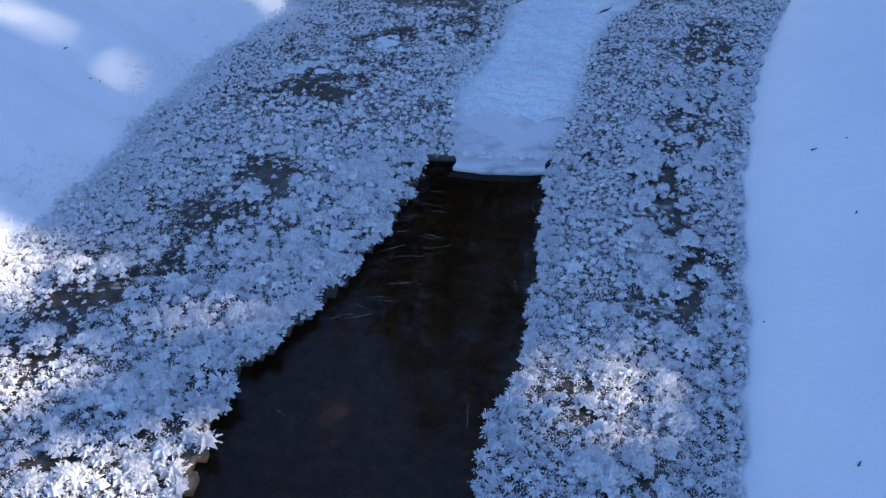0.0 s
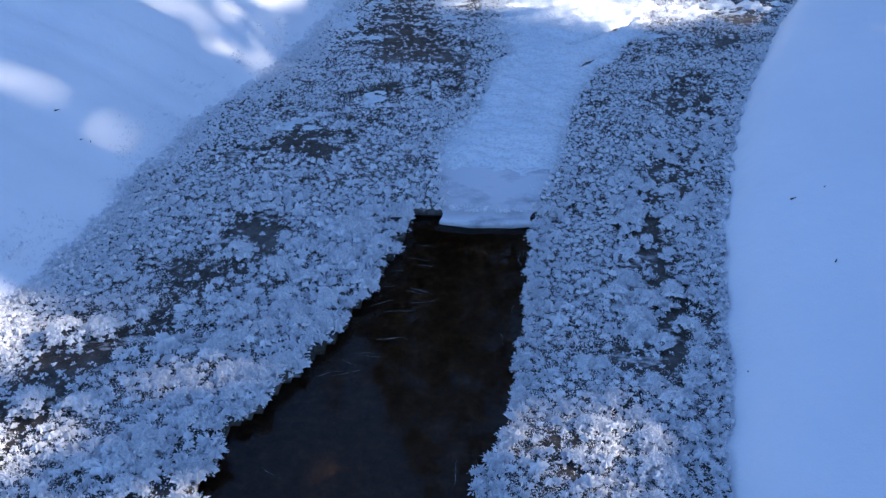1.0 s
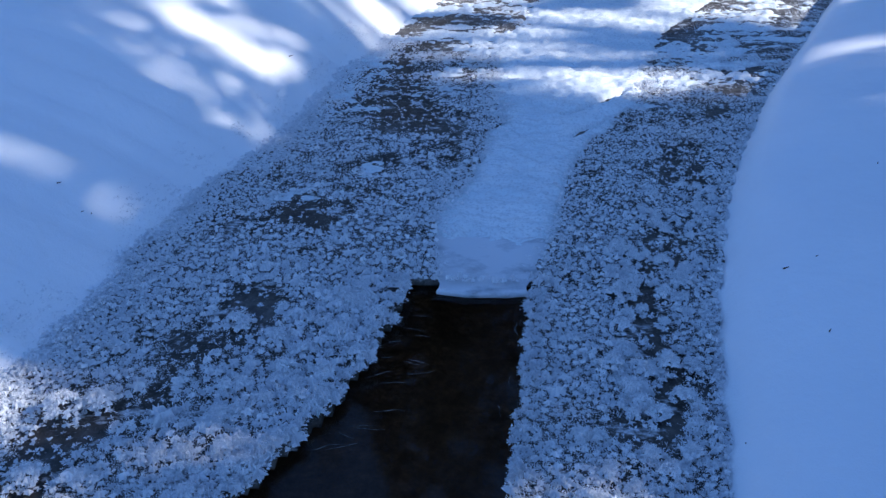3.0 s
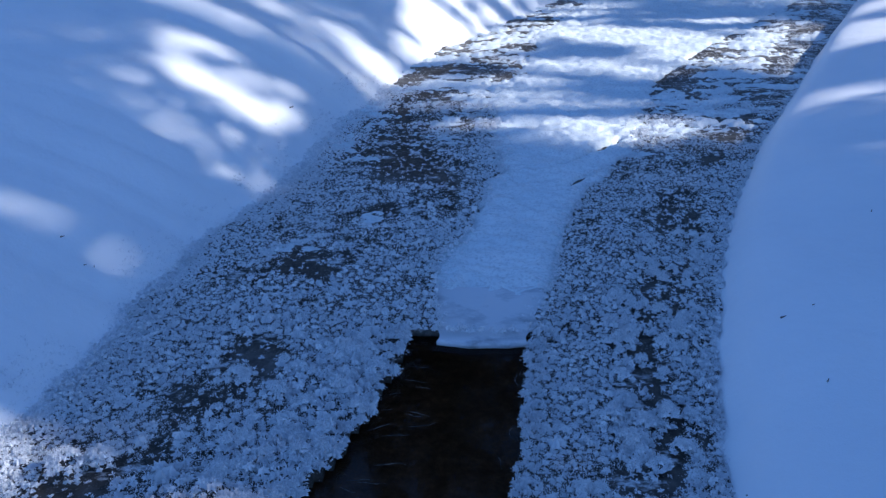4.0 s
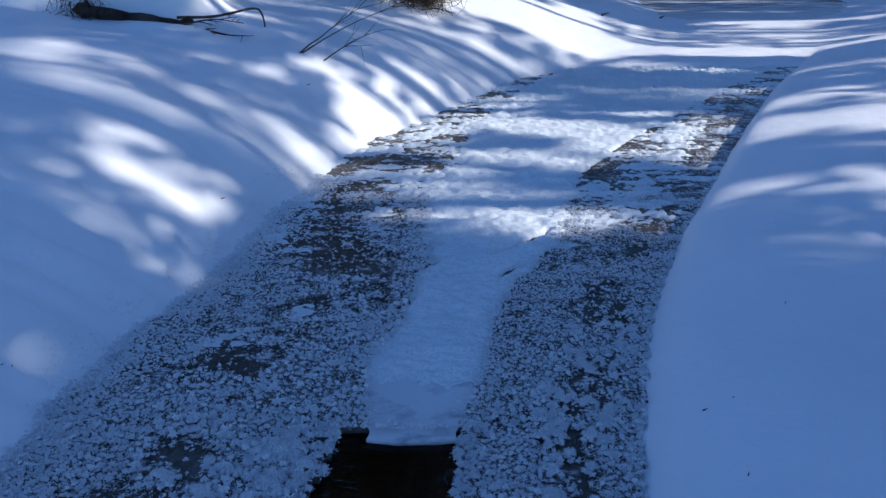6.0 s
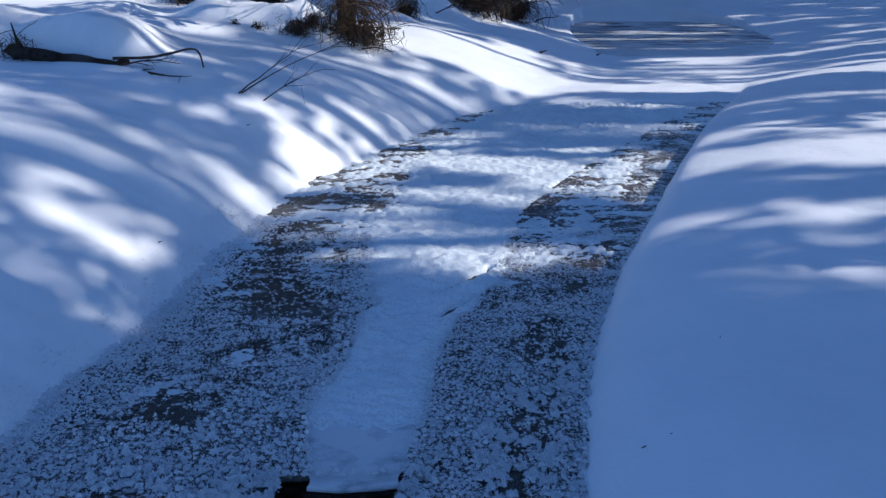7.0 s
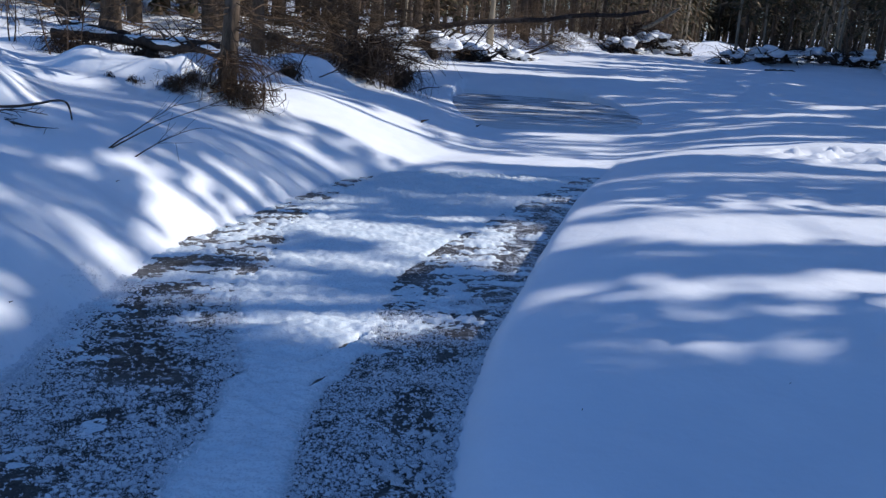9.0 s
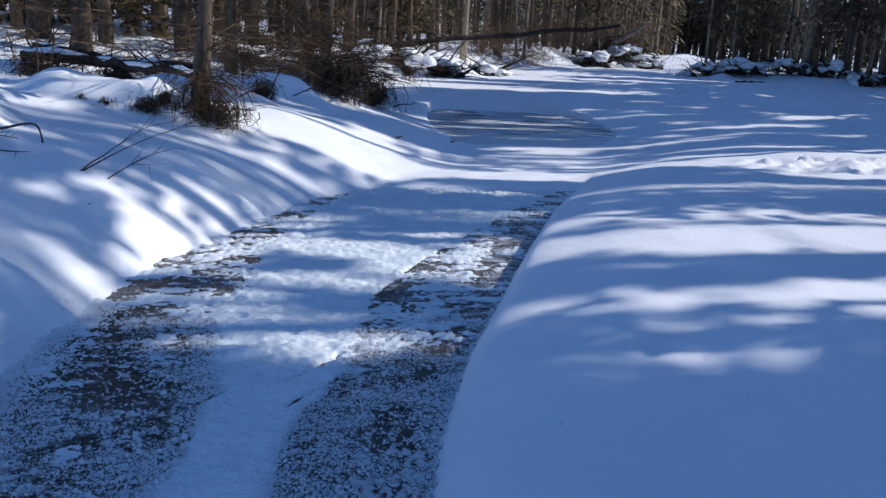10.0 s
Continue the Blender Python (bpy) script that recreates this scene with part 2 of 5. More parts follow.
# rounded caps of snow along the banks: place, half widths, height
MOUNDS = [(0.42, 12.9, 0.45, 0.42, 0.09), (-2.35, 11.1, 0.9, 0.6, 0.05), (-1.50, 10.8, 0.45, 0.38, 0.05), (-0.80, 10.65, 0.34, 0.34, 0.07), (-0.40, 10.8, 0.26, 0.3, 0.10), (0.50, 13.8, 0.6, 0.5, 0.10), (1.05, 14.9, 0.6, 0.5, 0.18), (3.5, 21.6, 1.0, 0.9, 0.14), (4.6, 25.6, 0.6, 0.7, 0.5),
          (7.9, 31.2, 1.0, 0.8, 0.45), (22.8, 51.0, 1.6, 1.0, 0.7), (18.6, 49.2, 1.2, 0.9, 0.5), (25.8, 54.0, 1.5, 1.0, 0.7), (20.6, 47.2, 0.5, 0.5, 0.3), (24.6, 36.3, 2.2, 0.5, 0.14),           (31.0, 41.8, 0.5, 0.5, 0.3), (27.4, 41.6, 0.5, 0.4, 0.25), (29.2, 41.4, 0.4, 0.4, 0.3), (33.2, 41.0, 0.5, 0.4, 0.3), (35.0, 40.6, 1.3, 0.9, 0.5)]


def smooth_curve(ys, xs):
    """A plan curve rounded off: closely in the near reach, widely beyond it."""
    yy = np.linspace(-6, 23, 1451)
    v = np.interp(yy, ys, xs)

    def soft(sigma):
        k = np.exp(-0.5 * (np.arange(-200, 201) * 0.02 / sigma) ** 2)
        return np.convolve(np.pad(v, 200, mode="edge"), k / k.sum(), mode="valid")

    w = sstep(9.0, 11.5, yy)
    return yy, soft(0.12) * (1 - w) + soft(1.0) * w


CURVE_Y, CURVE_L = smooth_curve(EDGE_Y, EDGE_L)
CURVE_R = smooth_curve(BANK_Y, BANK_R)[1]


def left_edge(y):
    return np.interp(y, CURVE_Y, CURVE_L) + 0.08 * (vnoise(y * 4.0, 3.3, 5) - 0.5) + 0.05 * (vnoise(y * 13.0, 4.3, 5) - 0.5)


def right_edge(y):
    return np.interp(y, CURVE_Y, CURVE_R) + 0.02 * (vnoise(y * 3.0, 9.3, 6) - 0.5)


def height(x, y):
    """Surface of the snow."""
    x, y = np.broadcast_arrays(np.asarray(x, float), np.asarray(y, float))
    dl, dr = left_edge(y) - x, x - right_edge(y)
    far = sstep(9.3, 11.8, y)
    # left bank: a drift that rises from the ice and flattens out to the wood
    sl = np.interp(y, [0, 3, 5, 8.2, 9.6, 11.5, 20], [1.5, 1.3, 1.05, 1.05, 1.5, 2.4, 2.2])
    d = np.maximum(dl, 0)
    soft_foot = 0.02 + 0.7 * far
    d = np.sqrt(np.maximum(dl + 0.3 * far, 0) ** 2 + soft_foot ** 2) - soft_foot
    hl = 1.02 * (1 - np.exp(-d / sl)) * np.maximum(sstep(-0.02, 0.12, dl), far)
    hl = hl + 0.035 * np.maximum(d - 2.0, 0) * sstep(2, 5, d)
    # right bank: a steep rounded edge, then nearly level
    e = np.maximum(dr, 0)
    ef = np.sqrt(np.maximum(dr + 0.3, 0) ** 2 + 0.49) - 0.7
    edge_w = np.interp(y, [3.0, 4.2], [0.07, 0.035])
    steep = np.interp(y, [3.0, 4.5], [0.11, 0.13]) * (1 - np.exp(-e / edge_w)) + 0.12 * (1 - np.exp(-e / 0.34)) + 0.10 * (1 - np.exp(-e / 1.5))
    soft = 0.42 * (1 - np.exp(-np.maximum(ef, 0) / 1.9))
    hr = steep * (1 - far) + soft * far
    # snow that covers the brook beyond the open ice, down to the far pool
    yr = y + 0.9 * (fbm(x * 1.1, y * 0.6, 34) - 0.5)
    crossing = 0.05 * sstep(9.7, 10.6, y) * (1 - sstep(14.5, 15.5, yr))
    h = np.where(dl > 0, hl, np.where(dr > 0, hr, far * (hl + hr))) + crossing
    h = h + 0.05 * (fbm(x * 2.0 + y, y * 9.0, 38) - 0.5) * sstep(9.6, 10.4, y) * (1 - sstep(14.0, 15.2, yr)) * (dl < 0.5) * (dr < 0.5)
    # head of the far pool: a lip up to the level meadow
    lip = 0.40 * sstep(0.0, 1.1, -dl) * sstep(-0.1, 1.0, y - (19.6 + 1.7 * np.sin(np.clip((x - 4.3) / 4.6, 0, 1) * math.pi)))
    meadow = 0.42 + 0.0 * x
    m = sstep(17, 24, y)
    inner = np.where((dl <= 0) & (dr <= 0), np.maximum(h, lip), h)
    shore = np.interp(y, SHORE_Y, SHORE_X) - x
    wood = 0.42 + 0.62 * sstep(0.0, 1.6, shore) + 0.035 * np.maximum(shore - 1.5, 0)
    flat = np.where(shore > 0, wood, meadow)
    h = np.maximum(inner, 0) * (1 - m) + flat * m
    h = np.where((m > 0) & (m < 1) & (dl <= 0) & (dr <= 0), np.maximum(np.minimum(inner, 0.42), flat * sstep(20.5, 23, y)), h)
    # drifts and hummocks
    off = np.clip(np.maximum(dl, dr) / 0.8, 0, 1)
    h = h + off * (0.10 * (fbm(x * 0.7, y * 0.7, 3) - 0.5) + 0.02 * (fbm(x * 2.5, y * 2.5, 8) - 0.5))
    bank = sstep(1.2, 2.4, dl) * sstep(4, 8, y)
    h = h + bank * (0.34 * (fbm(x * 0.75, y * 0.75, 21, 2) - 0.45))
    ledge = sstep(0, 0.06, y - 7.82 - 0.07 * np.sin(x * 4.1)) * (1 - sstep(8.2, 9.8, y)) * sstep(-4.6, -3.8, x) * (1 - sstep(-2.0, -1.5, x))
    h = h + 0.30 * ledge * (1 + 0.5 * (fbm(x * 3.2, y * 3.2, 23) - 0.5))
    shelf = sstep(0, 0.16, y - 10.28 - 0.1 * np.sin(x * 5.0)) * (1 - sstep(10.7, 12.3, y)) * sstep(-2.2, -1.4, x) * (1 - sstep(-0.6, 0.05, x))
    h = h + 0.16 * shelf * (1 + 0.7 * (fbm(x * 3.0, y * 2.0, 24) - 0.5))
    for cx, cy, rx, ry, up in MOUNDS:
        q = ((x - cx) / rx) ** 2 + ((y - cy) / ry) ** 2
        h = h + up * np.exp(-q * q)
    right_far = sstep(2, 6, dr) * sstep(8, 14, y)
    h = h + right_far * (0.08 * (fbm(x * 0.9, y * 2.0, 31) - 0.5) + 0.09 * (fbm(x * 1.8, y * 4.5, 32) - 0.5))
    h = h + right_far * 0.11 * (fbm(x * 2.4, y * 7.0, 37) - 0.5)
    # far wood on the eastern side
    east = x - (0.92 * y + 4.0)
    h = h + 0.5 * sstep(0, 5, east)
    beyond = np.minimum(x - 0.572 * y - 0.2, y - 39.0 + 1.5 * np.sin(x * 0.9))
    h = h + (0.32 + 0.4 * (fbm(x * 0.8, y * 0.8, 33) - 0.5)) * sstep(0, 1.6, beyond)
    # a narrow trodden groove across the brook, and footprints beside it
    groove = np.abs(y - 11.6 - 0.05 * np.sin(x * 0.8) + 0.012 * (x - 5) ** 2 * (x > 5))
    h = h - 0.03 * np.exp(-(groove / 0.045) ** 2) * sstep(0.2, 0.8, x)
    trod = sstep(7.0, 7.8, x) * (1 - sstep(11, 15, x)) * (1 - sstep(0.35, 0.7, np.abs(y - 10.75 + 0.06 * (x - 7))))
    h = h + trod * (0.10 * (fbm(x * 2.6, y * 3.6, 92) - 0.5) + 0.20 * (fbm(x * 6, y * 7.5, 93) - 0.5) - 0.08 * sstep(0.5, 0.62, vnoise(x * 3.6, y * 4.6, 91)))
    # a sunlit glade rising beyond the snowfield
    h = h + 0.8 * sstep(50, 74, y) * np.exp(-((x - 0.546 * y) / 2.8) ** 2)
    # low rise of the far valley
    r = np.hypot(x, y)
    h = h + 3 * sstep(120, 500, r)
    return h


def axis(lo, hi, step, end_lo, end_hi, slow_to, slow, fast):
    """Grid lines: even from lo to hi, then widening slowly as far as slow_to, and fast beyond."""
    mid = list(np.arange(lo, hi, step))
    s, v, up = step, hi, []
    while v < end_hi:
        up.append(v)
        s *= slow if v < slow_to else fast
        v += s
    s, v, down = step, lo, []
    while v > end_lo:
        s *= 1.10
        v -= s
        down.append(v)
    return np.array(down[::-1] + mid + up + [end_hi])


gx = axis(-3.0, 5.6, 0.048, -700, 700, 16, 1.018, 1.06)
gy = axis(0.6, 12.2, 0.046, -500, 900, 24, 1.014, 1.05)
X, Y = np.meshgrid(gx, gy)
Z = height(X, Y)
# under the ice the ground falls to the bed
inside = np.minimum(X - left_edge(Y), right_edge(Y) - X)
under = sstep(0.03, 0.10, inside) * (1 - sstep(10.0, 10.4, Y)) * sstep(-1.9, -1.6, Y)
Z = Z + 0.12 * (1 - sstep(-1.9, -1.6, Y)) * sstep(-0.1, 0.05, inside)
pool = sstep(0.05, 0.2, inside) * sstep(15.2, 15.6, Y) * (Z < 0.1)
Z = Z * (1 - np.maximum(under, pool)) - 0.42 * under - 0.25 * pool
ground = mesh_from("ground", np.stack([X, Y, Z], -1).reshape(-1, 3), grid_faces(len(gy), len(gx)), SNOW, True)
tagged(ground, "deep wind-smoothed snow on both banks of the brook", "snow", kind="structure")

# ---------------------------------------------------------------- ice, water, bed
WATER_Y = [-2, 1.25, 1.38, 1.49, 1.58, 1.70, 1.82, 2.01, 2.17, 2.27, 2.38, 2.5, 2.65, 2.83, 2.9]
WATER_L = [-0.5, -0.45, -0.44, -0.46, -0.46, -0.40, -0.33, -0.24, -0.18, -0.14, -0.13, -0.09, -0.09, -0.03, 0.1]
OPEN_Y = [-2, 1.3, 1.34, 1.43, 1.52, 1.58, 1.70, 1.83, 2.08, 2.37, 2.68, 2.86, 2.9]
OPEN_R = [0.1, 0.20, 0.18, 0.23, 0.22, 0.25, 0.29, 0.31, 0.33, 0.35, 0.37, 0.45, 0.44]


def water_left(y):
    return np.interp(y, WATER_Y, WATER_L) + 0.035 * (vnoise(y * 9, 2.2, 15) - 0.5) + 0.03 * (vnoise(y * 26, 7.2, 16) - 0.5)


def water_right(y):
    return np.interp(y, OPEN_Y, OPEN_R) + 0.02 * (vnoise(y * 11, 5.2, 17) - 0.5) + 0.022 * (vnoise(y * 28, 8.2, 18) - 0.5)


def over_water(x, y):
    return (x > water_left(y)) & (x < water_right(y)) & (y < 2.78)


TONGUE_Y = [2.73, 2.9, 3.0, 3.3, 3.7, 4.1, 4.4, 4.7, 5.4, 6.2, 6.8, 7.4, 8.4, 9.4, 10.6]
TONGUE_L = [0.06, 0.03, 0.0, 0.02, 0.12, 0.21, 0.27, 0.27, 0.22, 0.36, 0.5, 0.6, 0.95, 1.35, 2.0]
TONGUE_R = [0.37, 0.44, 0.46, 0.52, 0.58, 0.70, 0.84, 1.02, 1.15, 1.45, 1.8, 2.2, 2.9, 3.6, 4.6]

ix, iy = np.arange(-1.6, 5.2, 0.025), np.arange(-1.9, 10.5, 0.025)
X, Y = np.meshgrid(ix, iy)
Z = 0.02 * (fbm(X * 3, Y * 3, 41) - 0.5) + 0.008 * (fbm(X * 14, Y * 14, 42) - 0.5)
Z = Z - 0.02 * ((X > np.interp(Y, TONGUE_Y, TONGUE_L)) & (X < np.interp(Y, TONGUE_Y, TONGUE_R)) & (Y > 2.74))
keep = (X > left_edge(Y) - 0.12) & (X < right_edge(Y) + 0.06) & ~over_water(X, Y)
faces = grid_faces(len(iy), len(ix))
faces = faces[keep.ravel()[faces].all(1)]
used, faces = np.unique(faces, return_inverse=True)
faces = faces.reshape(-1, 4)
verts = np.stack([X, Y, Z], -1).reshape(-1, 3)[used]
# a skirt gives the sheet its thickness
edges = np.concatenate([faces[:, [0, 1]], faces[:, [1, 2]], faces[:, [2, 3]], faces[:, [3, 0]]])
key = np.sort(edges, 1)
_, first, count = np.unique(key, axis=0, return_index=True, return_counts=True)
rim = edges[first[count == 1]]
low = verts - np.array([0, 0, 0.035])
n = len(verts)
skirt = np.stack([rim[:, 1], rim[:, 0], rim[:, 0] + n, rim[:, 1] + n], -1)
ice = mesh_from("ice_sheet", np.vstack([verts, low]), np.vstack([faces, skirt]), ICE, True)
tagged(ice, "dark brook ice, milky in places, under hoarfrost", "ice", kind="structure")

px, py = np.arange(-1.2, 1.2, 0.05), np.arange(-2.0, 3.3, 0.05)
X, Y = np.meshgrid(px, py)
water = mesh_from("water", np.stack([X, Y, 0 * X - 0.03], -1).reshape(-1, 3), grid_faces(len(py), len(px)), WATER, True)
water.visible_shadow = False
tagged(water, "still dark peaty water in the gap of the ice", "water", kind="structure")
Z = -0.3 + 0.12 * (fbm(X * 3, Y * 3, 51) - 0.5) + 0.05 * (fbm(X * 12, Y * 12, 52) - 0.5)
bed = mesh_from("stream_bed", np.stack([X, Y, Z], -1).reshape(-1, 3), grid_faces(len(py), len(px)), BED, True)
tagged(bed, "brown muddy bed of the brook", "ground", kind="structure")

# far pool
X, Y = np.meshgrid(np.arange(3.2, 9.6, 0.06), np.arange(13.8, 22, 0.06))
Z = 0.035 + 0.03 * (fbm(X * 2, Y * 4, 61) - 0.5)
faces = grid_faces(*X.shape)
far_ice = mesh_from("ice_sheet", np.stack([X, Y, Z], -1).reshape(-1, 3), faces, POOL_ICE, True)
tagged(far_ice, "greyish ice of the farther pool, streaked with frost", "ice", kind="structure")

# thin milky lip of ice at its end, over the water
U, V = np.meshgrid(np.linspace(0, 1, 26), np.linspace(0, 1, 18))
LX = (0.045 + 0.33 * U) * (1 - V) + (-0.02 + 0.49 * U) * V + 0.05 * (U - 0.5) * (fbm(V * 9, U * 0 + 3, 83) - 0.5) * 2
LY = 2.725 - 0.02 * np.sin(U * 3.1) + 0.02 * (fbm(U * 6, V * 0 + 1, 81) - 0.5) + V * 0.42
lip = np.stack([LX, LY, -0.012 + 0.006 * V ** 2 + 0.004 * fbm(LX * 9, LY * 9, 82)], -1).reshape(-1, 3)
lf = grid_faces(18, 26)
rim = np.arange(25)
lip_all = np.vstack([lip, lip[:26] - (0, -0.006, 0.018)])
lf = np.vstack([lf, np.stack([rim + 1, rim, rim + 468, rim + 469], -1)])
tagged(mesh_from("ice_lip", lip_all, lf, LIP, True), "thin milky edge of ice overhanging the dark water", "ice", kind="structure")

# crusted snow on the ice: the tongue along the middle, thinner sheets beside it, bare dark places between
BARE = [(-0.28, 4.36, 0.20, 0.10, 1.3), (-0.30, 5.20, 0.16, 0.50, 0.9), (0.98, 7.75, 0.12, 0.75, 1.0), (0.42, 6.30, 0.28, 0.20, 0.9), (1.42, 5.95, 0.24, 0.16, 0.9),
        (1.10, 3.80, 0.06, 0.45, 1.0), (-0.55, 3.95, 0.10, 0.30, 0.5), (0.75, 4.55, 0.05, 0.14, 0.6), (0.95, 4.95, 0.10, 0.06, 0.8), (2.9, 8.5, 0.5, 0.2, 0.5)]
CRUST = [(-0.34, 3.72, 0.12, 0.24, 1.0), (-0.58, 3.48, 0.16, 0.20, 0.85), (-0.36, 4.42, 0.09, 0.05, 1.6), (-0.42, 4.56, 0.10, 0.04, 1.2), (-0.62, 4.75, 0.12, 0.35, 0.5), (0.10, 5.95, 0.30, 0.18, 0.8),
         (-0.15, 6.65, 0.25, 0.18, 0.7), (0.35, 7.40, 0.35, 0.30, 0.6), (0.80, 8.45, 0.30, 0.25, 0.5), (1.35, 5.05, 0.30, 0.14, 0.8), (2.2, 7.0, 0.35, 0.25, 0.3), (0.84, 4.28, 0.10, 0.10, 0.7),
         (0.98, 4.62, 0.10, 0.12, 0.7), (1.2, 4.2, 0.12, 0.08, 0.4), (1.70, 5.30, 0.26, 0.34, 0.8), (2.05, 6.25, 0.28, 0.34, 0.8), (2.45, 7.15, 0.30, 0.34, 0.7), (-0.80, 3.62, 0.14, 0.26, 0.5), (-0.75, 2.95, 0.10, 0.2, 0.3)]


def crust_depth(x, y):
    """How deep crusted snow lies on the ice, in metres; below nought the ice is bare."""
    tl, tr = np.interp(y, TONGUE_Y, TONGUE_L), np.interp(y, TONGUE_Y, TONGUE_R)
    inner = np.minimum(x - tl, tr - x) + 0.16 * (fbm(x * 4, y * 5, 145) - 0.5) * sstep(3.0, 3.6, y) + 0.06 * (fbm(x * 16, y * 18, 146) - 0.5)
    d = -0.034 + (0.027 + 0.004 * (x > tr)) * sstep(4.3, 5.6, y) + 0.008 * sstep(8.0, 10.0, y)
    d = np.maximum(d, d * 0 - 0.05 + 0.075 * sstep(-0.10, 0.07, inner) * sstep(0, 0.22, y - 2.86 - 0.22 * fbm(x * 7, y * 3, 77)))
    for cx, cy, rx, ry, a in CRUST:
        d = d + 0.045 * a * np.exp(-((x - cx) / rx) ** 2 - ((y - cy) / ry) ** 2)
    for cx, cy, rx, ry, a in BARE:
        d = d - 0.030 * a * np.exp(-((x - cx) / rx) ** 2 - ((y - cy) / ry) ** 2)
    side = 1 - 0.75 * sstep(0.0, 0.10, inner) * (1 - 0.75 * sstep(7.8, 9.0, y))
    far, up = sstep(3.6, 5.2, y), sstep(5.0, 6.4, y)
    side = side * (0.35 + 0.65 * sstep(3.9, 4.8, y))
    d = d + side * (0.06 * (fbm(x * 5, y * 5, 141) - 0.5) + (0.11 - 0.05 * up) * (fbm(x * 13, y * 20, 142) - 0.5) + 0.10 * (fbm(x * 30, y * 46, 143) - 0.5) + up * 0.10 * (fbm(x * 4.5, y * 14, 147) - 0.5))
    d = d + far * side * 0.06 * (fbm(x * 5 + y * 2, y * 16, 144) - 0.5)
    # small steps where the crust broke and slid
    d = d + 0.010 * sstep(0, 0.02, (y - 4.33) - 0.62 * (x - 0.6)) * (1 - sstep(0.10, 0.3, (y - 4.33) - 0.62 * (x - 0.6))) * (np.abs(x - 0.75) < 0.28)
    d = d + 0.008 * sstep(0, 0.02, (y - 4.04) - 0.62 * (x - 0.45)) * (1 - sstep(0.06, 0.2, (y - 4.04) - 0.62 * (x - 0.45))) * (np.abs(x - 0.62) < 0.25)
    d = d - 0.022 * (1 - sstep(0.30, 0.55, right_edge(y) - x)) * (1 - sstep(8.0, 9.0, y))
    # narrow channels where the sheet parted
    for x0, y0, x1, y1 in ((0.60, 4.46, 0.98, 4.88), (0.62, 4.18, 0.86, 4.44)):
        t = np.clip(((x - x0) * (x1 - x0) + (y - y0) * (y1 - y0)) / ((x1 - x0) ** 2 + (y1 - y0) ** 2), 0, 1)
        gap = np.hypot(x - x0 - t * (x1 - x0), y - y0 - t * (y1 - y0)) + 0.05 * (fbm(x * 14, y * 14, 148) - 0.5)
        d = d - 0.07 * np.exp(-(np.maximum(gap, 0) / 0.022) ** 2)
    return np.minimum(d, 0.05)


cx_, cy_ = np.arange(-1.1, 4.8, 0.014), np.concatenate([np.arange(2.84, 6.0, 0.013), np.arange(6.0, 10.7, 0.021)])
X, Y = np.meshgrid(cx_, cy_)
D = crust_depth(X, Y)
tl, tr = np.interp(Y, TONGUE_Y, TONGUE_L), np.interp(Y, TONGUE_Y, TONGUE_R)
on_tongue = sstep(0, 0.1, np.minimum(X - tl, tr - X))
Z = np.maximum(np.where(D > 0, 0.45, 0.8) * D, -0.03) + on_tongue * (0.034 * (fbm(X * 7 + Y * 2, Y * 9, 73) - 0.5) + 0.022 * (fbm(X * 22, Y * 28, 74) - 0.5) + 0.05 * sstep(4.8, 5.2, Y) * (fbm(X * 5, Y * 9, 76) - 0.5) * (1 - sstep(6.2, 7, Y)))
keep = (X > left_edge(Y) - 0.05) & (X < right_edge(Y) + 0.03) & (Z > -0.028)
faces = grid_faces(*X.shape)
faces = faces[keep.ravel()[faces].any(1)]
used, faces = np.unique(faces, return_inverse=True)
crust = mesh_from("snow_crust", np.stack([X, Y, Z], -1).reshape(-1, 3)[used], faces.reshape(-1, 4), CRUSTED, True)
tagged(crust, "crusted snow along the middle of the ice, frayed and thin beside it", "snow", kind="stuff")

# ---------------------------------------------------------------- hoarfrost on the ice
RNG = np.random.RandomState(7)
LEAF_KITE = np.array([(0, 0), (0.60, 0.17), (1.0, 0.0), (0.60, -0.17)])
LEAF_PLAIN = np.array([(0, 0), (0.42, 0.30), (0.86, 0.25), (1.0, 0.0), (0.86, -0.25), (0.42, -0.30)])


